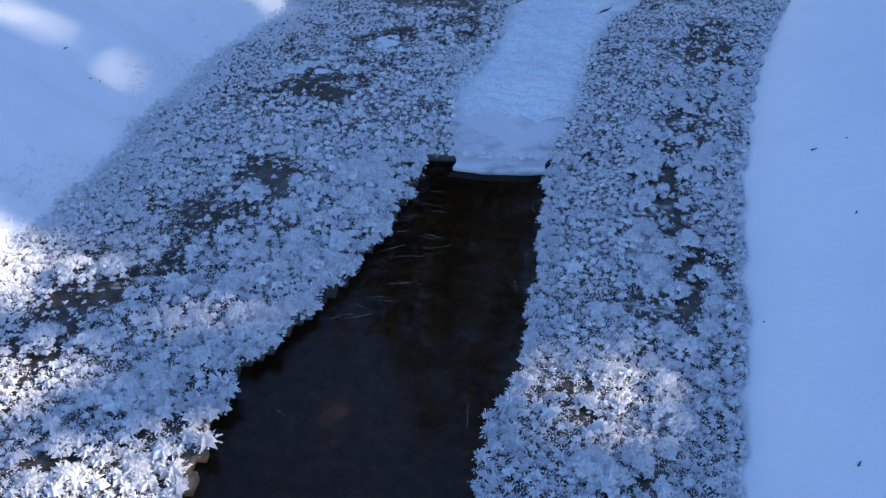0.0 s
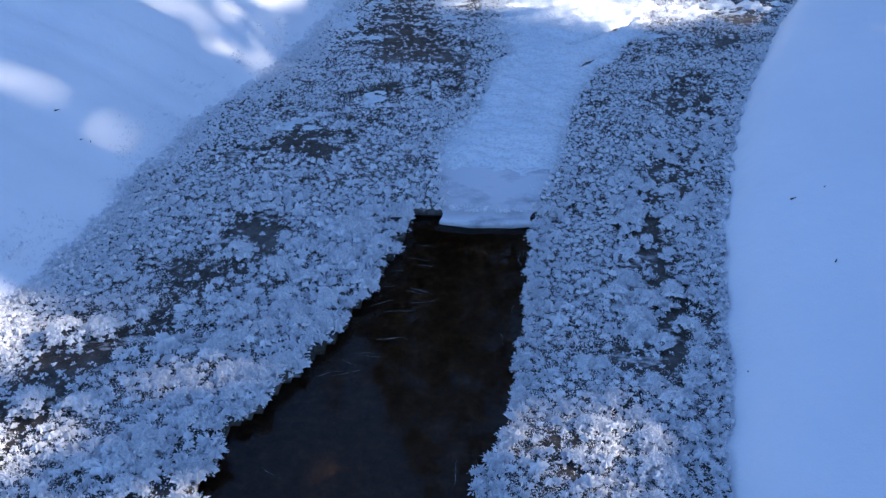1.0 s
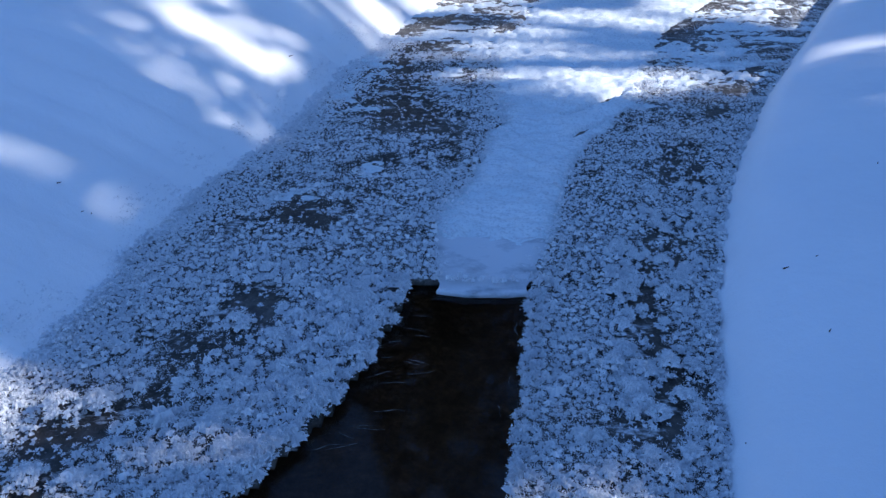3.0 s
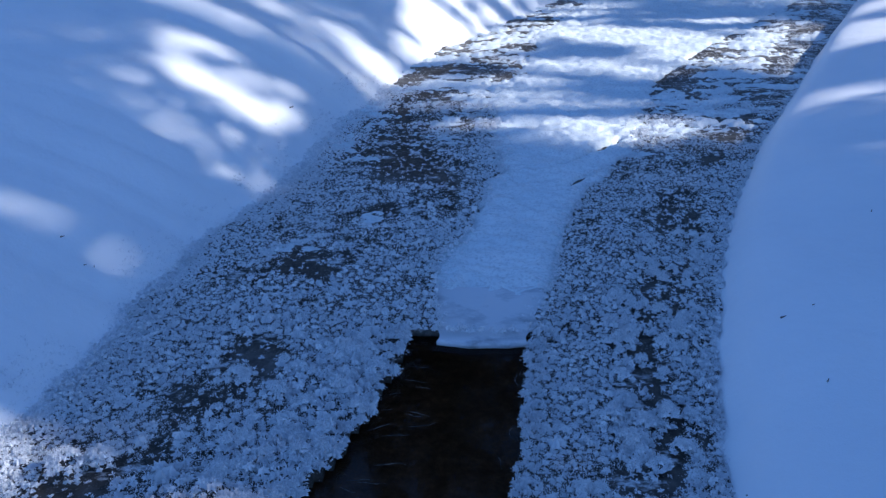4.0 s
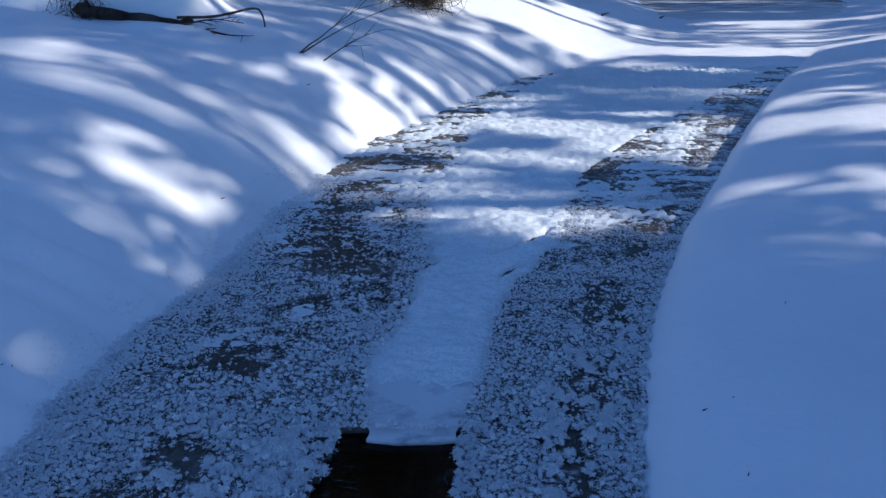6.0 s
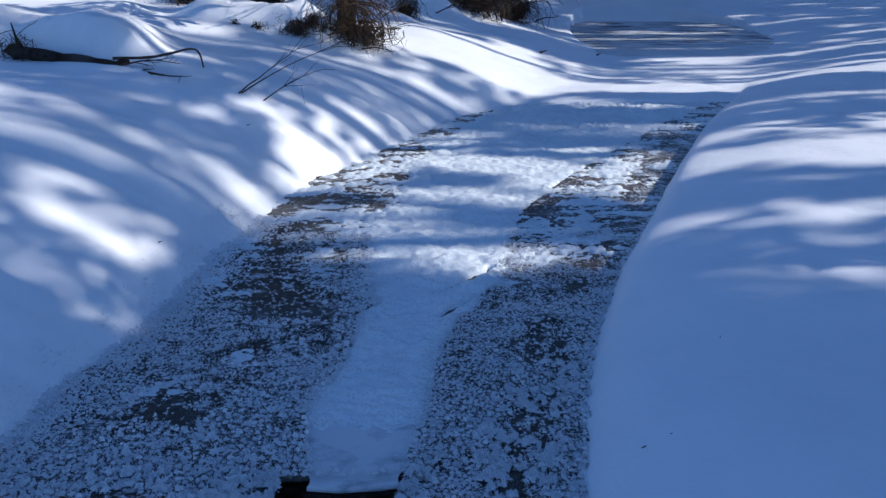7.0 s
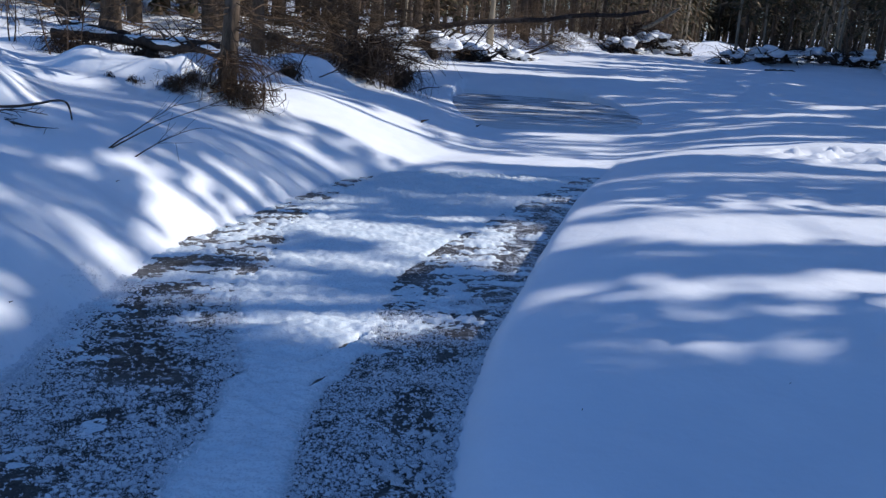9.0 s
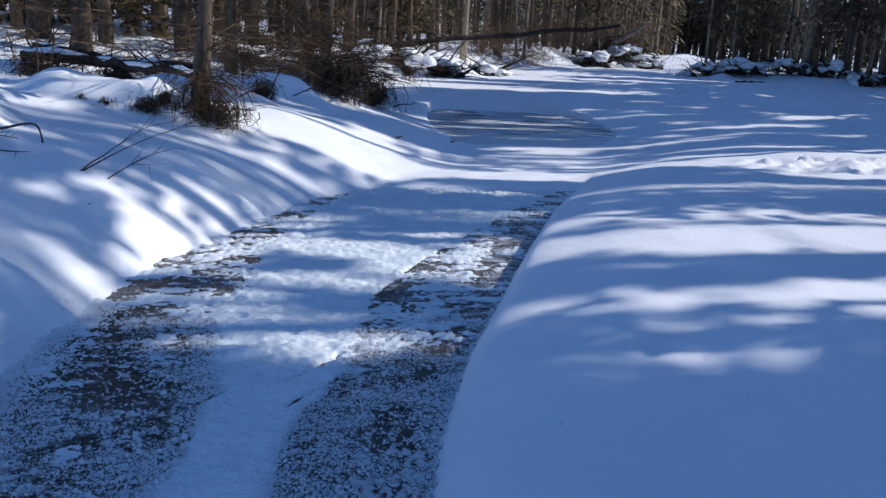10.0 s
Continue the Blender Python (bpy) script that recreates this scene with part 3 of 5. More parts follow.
def rosettes(places, sizes, leaves, outline, rng, lift=(10, 62), out=0.0, part_of=0.58):
    """Arrays of many feathery frost rosettes: leaves fanned round each place."""
    n, k = len(places), len(outline)
    az = rng.rand(n, 1) * 2 * np.pi + np.arange(leaves)[None] * 2 * np.pi / leaves * 1.618 + rng.rand(n, leaves) * 0.9
    el = np.radians(rng.uniform(lift[0], lift[1], (n, leaves)))
    ln = sizes[:, None] * rng.uniform(0.65, 1.2, (n, leaves))
    tw = rng.uniform(-0.8, 0.8, (n, leaves))
    d = np.stack([np.cos(az) * np.cos(el), np.sin(az) * np.cos(el), np.sin(el)], -1)
    side = np.stack([-np.sin(az), np.cos(az), 0 * az], -1)
    nor = np.cross(side, d)
    side = side * np.cos(tw)[..., None] + nor * np.sin(tw)[..., None]
    nor = np.cross(d, side)
    s, w = outline[:, 0], outline[:, 1]
    curl = -0.28 * s ** 2 + 0.35 * np.abs(w)
    v = d[:, :, None] * s[None, None, :, None] + side[:, :, None] * w[None, None, :, None] * 1.25 + nor[:, :, None] * curl[None, None, :, None]
    start = d * (sizes[:, None] * rng.uniform(0, 1, (n, leaves)) ** 0.7)[..., None] * out
    v = v * ln[:, :, None, None] * (part_of if out > 0 else 1.0) + places[:, None, None] + start[:, :, None]
    tri = np.array([(0, i, i + 1) for i in range(1, k - 1)])
    f = tri[None] + (np.arange(n * leaves) * k)[:, None, None]
    return v.reshape(-1, 3), f.reshape(-1, 3)


def frost_density(x, y):
    le, re = left_edge(y), right_edge(y)
    tl, tr = np.interp(y, TONGUE_Y, TONGUE_L), np.interp(y, TONGUE_Y, TONGUE_R)
    nz = fbm(x * 5, y * 5, 101)
    nb = fbm(x * 1.7, y * 1.7, 102)
    d = 0.92 + 0.9 * (nz - 0.5) + 0.6 * (nb - 0.5)
    # thinner band along the right bank, and the thin middle of the left side
    d = d - 0.68 * np.exp(-(((re - x) - 0.27 - 0.05 * np.sin(y * 5)) / 0.12) ** 2) * (nz < 0.58) * (1 - 0.5 * sstep(2.6, 3.2, y))
    for cx, cy, r, a in ((-0.60, 2.60, 0.12, 0.9), (-0.66, 2.25, 0.17, 0.6), (-0.80, 1.35, 0.06, 1.0), (-1.02, 1.78, 0.15, 0.75),
                         (-0.55, 3.30, 0.10, 0.6), (-0.30, 3.85, 0.10, 0.5), (-0.19, 4.40, 0.15, 1.4), (-0.45, 4.7, 0.22, 0.7),
                         (-0.55, 5.2, 0.25, 0.8), (1.40, 5.75, 0.20, 0.6), (0.1, 7.3, 0.2, 0.6), (-0.95, 1.95, 0.12, 0.6)):
        d = d - a * np.exp(-((x - cx) ** 2 + (y - cy) ** 2) / (2 * r * r) * 1.6)
    d = d + 0.4 * np.exp(-np.abs(x - water_right(y)) / 0.08) * (y < 2.8) - 0.25 * np.exp(-np.abs(x - water_left(y)) / 0.10) * (y < 2.8)
    d = d - 0.14 * sstep(2.4, 3.2, y) * (x < 0.1)
    d = d - 0.22 * sstep(3.8, 5.5, y) - 0.15 * sstep(6, 8, y)
    ok = (x > le - 0.02) & (x < re - 0.01) & ~over_water(x, y) & ~((x > tl + 0.06 * (nz - 0.3)) & (x < tr - 0.06 * (nz - 0.3)) & (y > 2.8))
    return np.where(ok, d, 0)


def spaced(points, gap):
    """Thins points so that none stands nearer to another than its own gap."""
    cell, kept, grid = 0.05, [], {}
    for i, (x, y) in enumerate(points):
        cx, cy, ok = int(x // cell), int(y // cell), True
        for a in (-1, 0, 1):
            for b in (-1, 0, 1):
                for j in grid.get((cx + a, cy + b), ()):
                    if (points[j][0] - x) ** 2 + (points[j][1] - y) ** 2 < gap[i] ** 2:
                        ok = False
        if ok:
            kept.append(i)
            grid.setdefault((cx, cy), []).append(i)
    return np.array(kept)


def domes(places, sizes, rng, k=12, flat=1.0):
    """The heart of each rosette: a low knobbly cone that the leaves stand on."""
    n = len(places)
    a = rng.rand(n, 1) * 6.28 + np.linspace(0, 2 * np.pi, k, endpoint=False) + rng.uniform(-0.12, 0.12, (n, k))
    lobe = np.where(np.arange(k) % 2 == 0, 1.0, 0.5)
    foot = sizes[:, None] * lobe * rng.uniform(0.7, 1.2, (n, k))
    mid = foot * rng.uniform(0.5, 0.75, (n, k))
    low = np.stack([np.cos(a) * foot, np.sin(a) * foot, sizes[:, None] * rng.uniform(0.0, 0.35, (n, k))], -1)
    up = np.stack([np.cos(a) * mid, np.sin(a) * mid, sizes[:, None] * (0.15 + 0.65 * (lobe > 0.9)) * rng.uniform(0.6, 1.3, (n, k))], -1)
    top = np.stack([0 * sizes, 0 * sizes, sizes * rng.uniform(0.5, 1.05, n)], -1)[:, None]
    v = np.concatenate([low, up, top], 1) * (1, 1, flat) + places[:, None]
    i = np.arange(k)
    j = (i + 1) % k
    tri = np.vstack([np.column_stack([i, j, k + j]), np.column_stack([i, k + j, k + i]), np.column_stack([k + i, k + j, 0 * i + 2 * k])])
    return v.reshape(-1, 3), (tri[None] + (np.arange(n) * (2 * k + 1))[:, None, None]).reshape(-1, 3)


P = np.column_stack([RNG.uniform(-1.6, 2.4, 150000), RNG.uniform(0.9, 5.5, 150000)])
far_out = sstep(2.3, 3.4, P[:, 1])
grain = (0.55 + 0.75 * far_out) * (fbm(P[:, 0] * 13, P[:, 1] * 13, 113) - 0.5) - 0.17 * far_out - 0.10 * far_out * sstep(3.4, 4.2, P[:, 1]) * (P[:, 0] < 0.2)
P = P[frost_density(P[:, 0], P[:, 1]) + grain + RNG.normal(0, 0.09, len(P)) > 0.56]
grow = 0.60 + 0.85 * fbm(P[:, 0] * 6, P[:, 1] * 6, 111)
left_side = P[:, 0] < 0.1 + 0.2 * np.maximum(P[:, 1] - 3, 0)
to_bank = np.interp(P[:, 0] - left_edge(P[:, 1]), [0, 0.55], [0.55, 1.0])
size = 0.0190 * to_bank * grow * np.where(left_side, 1.12, 0.84) * (1 + 0.15 * (P[:, 1] < 2.0)) * np.exp(RNG.normal(-0.04, 0.28, len(P))) * np.interp(P[:, 1], [2.6, 3.6], [1, 0.82])
size = size * (1 + 0.45 * np.exp(-np.abs(P[:, 0] - water_left(P[:, 1])) / 0.15) * (P[:, 1] < 2.8))
picked = spaced(P.tolist(), size * 1.12)
P, size = P[picked], size[picked]
gxs, gys = np.meshgrid(np.arange(-1.0, 5.0, 0.027), np.arange(5.5, 9.8, 0.027))
Q = np.stack([gxs.ravel(), gys.ravel()], -1) + RNG.uniform(-0.012, 0.012, (gxs.size, 2))
Q = Q[RNG.rand(len(Q)) < np.clip(frost_density(Q[:, 0], Q[:, 1]), 0, 1) ** 1.4 * np.interp(Q[:, 1], [5.5, 9], [0.9, 0.6])]
P = np.vstack([P, Q])
size = np.concatenate([size, RNG.uniform(0.014, 0.024, len(Q))])
P3 = np.column_stack([P, np.where(P[:, 1] < 5.5, RNG.uniform(-0.004, 0.006, len(P)) + 0.016 * np.clip(fbm(P[:, 0] * 17, P[:, 1] * 17, 114) - 0.42, 0, 1) / 0.3, 0.002)])
rim_gap = np.minimum(np.abs(P[:, 0] - water_left(P[:, 1])), np.abs(P[:, 0] - water_right(P[:, 1])))
order = np.argsort(np.where((P[:, 1] < 2.8) & (P[:, 1] > 1.1), rim_gap, 9))
single = np.zeros(len(P), bool)
single[order[:280]] = True
near = (P[:, 1] < 2.9) & ~single
soup = Soup()
soup.add(*domes(P3[near], size[near] * 0.82, RNG))
soup.add(*rosettes(P3[near], size[near] * 1.0, 6, LEAF_PLAIN, RNG, (15, 88), 0.7, 0.28))
soup.add(*rosettes(P3[near], size[near] * 1.12, 21, LEAF_KITE, RNG, (0, 88), 0.78, 0.33))
mid = (P[:, 1] >= 2.9) & (P[:, 1] < 5.5)
soup.add(*domes(P3[mid], size[mid] * 0.70, RNG, 8, 1.25))
soup.add(*rosettes(P3[mid], size[mid] * 1.15, 12, LEAF_KITE, RNG, (0, 55), 0.75, 0.38))
far_f = P[:, 1] >= 5.5
soup.add(*rosettes(P3[far_f], size[far_f] * 0.8, 7, LEAF_KITE, RNG, (2, 45), 0.5, 0.6))
# an undergrowth of fine crystals between the rosettes
for y0, y1, step, leaves, least in ((0.95, 2.7, 0.0115, 6, 0.46), (2.7, 3.3, 0.012, 5, 0.66), (3.3, 5.6, 0.0150, 5, 0.60)):
    a, b = np.meshgrid(np.arange(-1.5, 2.3, step), np.arange(y0, y1, step))
    q = np.stack([a.ravel(), b.ravel()], -1) + RNG.uniform(-0.6, 0.6, (a.size, 2)) * step
    dq = frost_density(q[:, 0], q[:, 1])
    q = q[(dq > 0) & (dq + 0.5 * (fbm(q[:, 0] * 22, q[:, 1] * 22, 116) - 0.5) + RNG.normal(0, 0.12, len(q)) > least + 0.5 * np.exp(-np.abs(q[:, 0] - water_left(q[:, 1])) / 0.11) * (q[:, 1] < 2.8))]
    soup.add(*rosettes(np.column_stack([q, np.full(len(q), 0.003)]), RNG.uniform(0.6, 1.1, len(q)) * step, leaves, LEAF_KITE, RNG, (5, 70), 0.5, 0.75))
# thin frost on the ice along the eastern bank
a, b = np.meshgrid(np.arange(0, 0.62, 0.02), np.arange(5.3, 8.6, 0.021))
q = np.stack([right_edge(b.ravel()) - a.ravel(), b.ravel()], -1) + RNG.uniform(-0.012, 0.012, (a.size, 2))
q = q[fbm(q[:, 0] * 7, q[:, 1] * 16, 117) + RNG.normal(0, 0.05, len(q)) > 0.47]
soup.add(*rosettes(np.column_stack([q, np.full(len(q), 0.003)]), RNG.uniform(0.010, 0.018, len(q)), 5, LEAF_KITE, RNG, (5, 50), 0.5, 0.75))
# frost feathers creeping up the foot of the western bank
a, b = np.meshgrid(np.arange(-0.03, 0.22, 0.016), np.arange(1.2, 6.0, 0.017))
up = a.ravel()
q = np.stack([left_edge(b.ravel()) - up, b.ravel()], -1) + RNG.uniform(-0.012, 0.012, (a.size, 2))
keep = fbm(q[:, 0] * 9, q[:, 1] * 9, 118) + RNG.normal(0, 0.08, len(q)) > 0.40 + 1.3 * np.maximum(up, 0)
q = q[keep]
soup.add(*rosettes(np.column_stack([q, np.maximum(height(q[:, 0], q[:, 1]), 0) + 0.002]), RNG.uniform(0.009, 0.017, len(q)), 6, LEAF_KITE, RNG, (10, 70), 0.6, 0.7))
# fluffy mounds where rosettes have grown over one another, most of them in the bare band along the eastern bank
heaps = [(-1.02, 1.98, 0.08), (-0.93, 2.02, 0.06), (-1.0, 1.72, 0.05), (0.68, 2.16, 0.05), (0.66, 1.56, 0.055), (0.74, 1.80, 0.05)]
for k in range(84):
    y = RNG.uniform(1.2, 3.6)
    heaps.append((float(right_edge(y)) - RNG.uniform(0.09, 0.42), y, RNG.uniform(0.022, 0.055) * (1 if y < 2.4 else 0.65)))
for k in range(70):
    y = RNG.uniform(1.15, 2.75)
    heaps.append((float(water_left(y)) - 0.03 - abs(RNG.normal(0, 0.22)), y, RNG.uniform(0.022, 0.046)))
for cx, cy, r in heaps:
    k = int(900 * r)
    q = RNG.normal(0, 0.5, (k, 2)) * r + (cx, cy)
    hgt = 0.95 * r * np.exp(-((q - (cx, cy)) ** 2).sum(1) / (r * r))
    soup.add(*rosettes(np.column_stack([q, hgt]), np.full(k, 0.016), 18, LEAF_KITE, RNG, (2, 85), 0.8, 0.34))
    soup.add(*domes(np.column_stack([q, hgt - 0.006]), np.full(k, 0.013), RNG, 8))
# fine needles on the barer ice and along the snow's edges
q = np.column_stack([RNG.uniform(-1.35, 1.7, 9000), RNG.uniform(1.1, 5.2, 9000)])
dd = frost_density(q[:, 0], q[:, 1])
tl, tr = np.interp(q[:, 1], TONGUE_Y, TONGUE_L), np.interp(q[:, 1], TONGUE_Y, TONGUE_R)
on_rim = (np.minimum(np.abs(q[:, 0] - tl), np.abs(q[:, 0] - tr)) < 0.07) & (q[:, 1] > 2.85)
inside = (q[:, 0] > left_edge(q[:, 1])) & (q[:, 0] < right_edge(q[:, 1])) & ~over_water(q[:, 0], q[:, 1])
pick = inside & (((dd < 0.6) & (dd != 0)) | on_rim)
q = q[pick]
soup.add(*rosettes(np.column_stack([q, np.where(on_rim[pick], 0.02, 0.003)]), RNG.uniform(0.007, 0.016, len(q)), 9, LEAF_KITE, RNG, (2, 60)))
# thin fringe that climbs the foot of the snowbanks
fy = RNG.uniform(1.0, 6.0, 1500)
fx = np.where(RNG.rand(1500) < 0.5, left_edge(fy) - np.abs(RNG.normal(0, 0.02, 1500)), right_edge(fy) - np.abs(RNG.normal(0, 0.03, 1500)))
fz = np.maximum(height(fx, fy), 0.0)
ok = (fx > 0.2) | (fy < 3.4)
fx, fy, fz = fx[ok], fy[ok], fz[ok]
soup.add(*rosettes(np.column_stack([fx, fy, fz]), RNG.uniform(0.010, 0.02, len(fx)), 6, LEAF_PLAIN, RNG))
# finer grains between the rosettes farther up the brook
q = np.column_stack([RNG.uniform(-1.2, 2.3, 15000), RNG.uniform(2.6, 5.6, 15000)])
q = q[frost_density(q[:, 0], q[:, 1]) + 0.7 * (fbm(q[:, 0] * 9, q[:, 1] * 9, 115) - 0.5) > 0.55][:3500]
soup.add(*domes(np.column_stack([q, np.full(len(q), 0.002)]), RNG.uniform(0.005, 0.010, len(q)), RNG, 6))
# frost on the ice behind, where the brook comes on
q = np.column_stack([RNG.uniform(-1.6, 1.0, 5200), RNG.uniform(-1.75, 0.95, 5200)])
q = q[frost_density(q[:, 0], q[:, 1]) > 0.6]
soup.add(*domes(np.column_stack([q, np.full(len(q), 0.002)]), RNG.uniform(0.016, 0.032, len(q)), RNG, 8))
# small grains thinning out from the foot of the western bank
fy = RNG.uniform(1.1, 6.0, 9000)
fx = left_edge(fy) - 0.05 + np.abs(RNG.normal(0, 0.12, 9000))
q = np.column_stack([fx, fy, np.maximum(height(fx, fy), 0.0) + 0.002])
soup.add(*domes(q, RNG.uniform(0.004, 0.012, 9000), RNG, 6))
frost = soup.make("hoarfrost", FROST, False)
tagged(frost, "white feathery hoarfrost crystals crowded over the brook ice", "frost", kind="stuff")

bank_of = []
for k in range(10):
    r1 = np.random.RandomState(200 + k)
    v, f = rosettes(np.zeros((1, 3)), np.array([1.1]), 64, LEAF_KITE, r1, (0, 88), 0.78, 0.33)
    for v2, f2 in (rosettes(np.zeros((1, 3)), np.array([1.0]), 14, LEAF_PLAIN, r1, (0, 60), 0.86, 0.28), domes(np.zeros((1, 3)), np.array([0.88]), r1)):
        v, f = np.vstack([v, v2]), np.vstack([f, f2 + len(v)])
    me = bpy.data.meshes.new("frost_rosette")
    me.from_pydata(v.tolist(), [], f.tolist())
    me.materials.append(FROST)
    bank_of.append(me)
for i in np.nonzero(single)[0]:
    ob = new("frost_rosette", bank_of[i % 10])
    s = min(float(size[i]), 0.034) * 1.12
    ob.matrix_world = Matrix.LocRotScale(Vector(P3[i]), Euler((RNG.uniform(-0.2, 0.2), RNG.uniform(-0.2, 0.2), RNG.uniform(0, 6.3))), (s, s, s))
    ob.parent = ice

# ---------------------------------------------------------------- trees
def trunk_line(h, lean, seed, n=9):
    r = np.random.RandomState(seed)
    z = np.linspace(-0.3, h, n)
    bend = np.cumsum(r.normal(0, 0.035, (n, 2)), 0) * (h / 10)
    return np.column_stack([bend[:, 0] + lean[0] * z, bend[:, 1] + lean[1] * z, z])


def tree_parts(seed, h, radius, crown_from, crown_radius, bark, dead=26, dead_from=0.7, green=1.0):
    """Trunk with root flare, dead lower limbs, drooping boughs with needle sprays. Returns the three soups."""
    r = np.random.RandomState(seed)
    line = trunk_line(h, r.normal(0, 0.02, 2), seed)
    rad = radius * (1 - np.linspace(0, 0.93, len(line))) + 0.006
    rad[0] *= 1.6
    rad[1] *= 1.05
    trunk, limbs, crown = Soup(), Soup(), Soup()
    trunk.tube(line, rad, 9, 0.16, seed)
    at = lambda z: np.array([np.interp(z, line[:, 2], line[:, k]) for k in range(3)])
    for k in range(dead):
        z = r.uniform(dead_from, max(crown_from + 0.8, dead_from + 1))
        a, L = r.uniform(0, 6.28), r.uniform(0.5, 1.5)
        d = np.array([math.cos(a), math.sin(a), r.uniform(-0.35, 0.25)])
        p0 = at(z)
        pts = [p0, p0 + d * L * 0.5 + (0, 0, -0.03), p0 + d * L + (0, 0, r.uniform(-0.25, 0.1))]
        limbs.tube(pts, [0.014, 0.009, 0.003], 3)
        for q in range(4):
            s = r.uniform(0.3, 0.95)
            b = p0 + d * L * s
            e = b + np.array([math.cos(a + r.uniform(-1, 1)), math.sin(a + r.uniform(-1, 1)), r.uniform(-0.6, 0.3)]) * r.uniform(0.15, 0.45)
            limbs.tube([b, (b + e) / 2 + (0, 0, 0.02), e], [0.006, 0.004, 0.002], 3)
    z = crown_from
    while z < h * 0.98:
        reach = crown_radius * (1 - (z - crown_from) / (h - crown_from)) ** 0.8 * r.uniform(0.7, 1.15) + 0.15
        for q in range(5):
            a = r.uniform(0, 6.28)
            d = np.array([math.cos(a), math.sin(a), 0])
            p0 = at(z + r.uniform(-0.2, 0.2))
            pts = [p0 + d * reach * s + np.array([0, 0, -0.28 * reach * s ** 1.5 + 0.1 * s]) for s in (0, 0.5, 1)]
            limbs.tube(pts, [0.018, 0.01, 0.003], 3)
            m = max(4, int(17 * reach * green))
            s = r.uniform(0.15, 1.05, m)
            c = p0[None] + d[None] * (reach * s)[:, None]
            c[:, 2] += -0.28 * reach * s ** 1.5 + 0.1 * s
            sd = np.where(r.rand(m) < 0.5, -1, 1)
            aa = a + sd * r.uniform(0.3, 1.1, m)
            ln = r.uniform(0.18, 0.42, m) * (0.6 + 0.4 * reach)
            e = np.stack([np.cos(aa), np.sin(aa), r.uniform(-0.75, -0.1, m)], -1) * ln[:, None]
            w = np.stack([-np.sin(aa), np.cos(aa), r.uniform(-0.5, 0.5, m)], -1) * (ln * r.uniform(0.07, 0.15, m))[:, None]
            v = np.stack([c, c + e * 0.4 + w, c + e, c + e * 0.45 - w, c + e * 0.7 + w * 0.9, c + e * 0.75 - w * 0.9], 1).reshape(-1, 3)
            f = (np.array([(0, 1, 3), (1, 4, 3), (3, 4, 5), (4, 2, 5)])[None] + (np.arange(m) * 6)[:, None, None]).reshape(-1, 3)
            crown.add(v, f)
        z += r.uniform(0.28, 0.45)
    return trunk, limbs, crown


def make_tree(name, label, seed, h, radius, crown_from, crown_radius, bark, **kw):
    root = new(name)
    t, l, c = tree_parts(seed, h, radius, crown_from, crown_radius, bark, **kw)
    t.make("trunk", bark, True, root)
    tagged(l.make("branchwork", TWIG, True, root), kind="stuff")
    if c.v:
        tagged(c.make("crown", NEEDLE, False, root), kind="stuff")
    tagged(root, label, "tree", "trees of the wood")
    return root


SPRUCE = "slender dark spruce with dead lower limbs, rooted in snow"
PALE_TREE = "pale grey-barked young tree standing in the snowy wood"
MODELS = [
    make_tree("spruce_tree", SPRUCE, 1, 18.0, 0.13, 3.6, 1.5, BARK, dead=34),
    make_tree("spruce_tree", SPRUCE, 2, 15.5, 0.11, 2.6, 1.4, BARK, dead=26),
    make_tree("spruce_tree", SPRUCE, 3, 20.0, 0.16, 4.5, 1.7, BARK, dead=40),
    make_tree("spruce_tree", "bushy dark green spruce with boughs low over the snow", 4, 9.0, 0.10, 0.7, 1.7, BARK, dead=6, green=1.5),
    make_tree("spruce_tree", "bushy dark green spruce with boughs low over the snow", 5, 7.0, 0.08, 0.5, 1.5, BARK, dead=4, green=1.6),
    make_tree("birch_tree", PALE_TREE, 6, 10.0, 0.07, 5.5, 1.0, PALE, dead=10, dead_from=1.8, green=0.3),
    make_tree("birch_tree", PALE_TREE, 7, 9.0, 0.055, 5.0, 0.9, PALE, dead=8, dead_from=1.8, green=0.3),
]
first_use = set()


def plant(k, x, y, scale=1.0, lean=(0, 0), turn=None):
    z = float(height(x, y))
    m = Matrix.LocRotScale((x, y, z), Euler((radians(lean[0]), radians(lean[1]), RNG.uniform(0, 6.28) if turn is None else turn)), (scale, scale, scale))
    if k not in first_use:
        first_use.add(k)
        MODELS[k].matrix_world = m
        return MODELS[k]
    ob = copy_thing(MODELS[k], m)
    ob.matrix_basis = m
    return ob


# the trees that stand out on the western bank
for k, x, y, s, ly in ((1, -0.06, 10.72, 0.72, 1.5), (0, -2.62, 18.1, 1.05, 0), (2, -5.5, 28.8, 1.0, 0), (0, -6.3, 30.3, 1.0, 0), (1, -5.3, 38, 1.1, 0),
                       (0, -3.05, 32, 1.0, 0), (2, -1.8, 27.8, 1.1, 0), (2, -0.75, 21.5, 0.85, 0), (0, -0.3, 33, 1.0, 1), (5, 0.3, 34, 1.0, 0),
                       (1, 0.25, 17.0, 0.8, 2), (1, 2.6, 23.2, 0.9, 2), (0, 2.1, 21.0, 0.8, 3), (0, 6.0, 36, 1.0, 2), (1, 5.3, 31, 0.9, 3), (5, 9.4, 35.2, 1.5, 3),
                       (2, 13.4, 43.2, 1.0, 2), (6, 15.6, 46, 1.4, 2), (6, 15.0, 45.2, 1.3, 4), (1, 22.4, 52.2, 1.1, 3), (0, 19.5, 54, 1.0, 0)):
    plant(k, x, y, s, (0, ly))
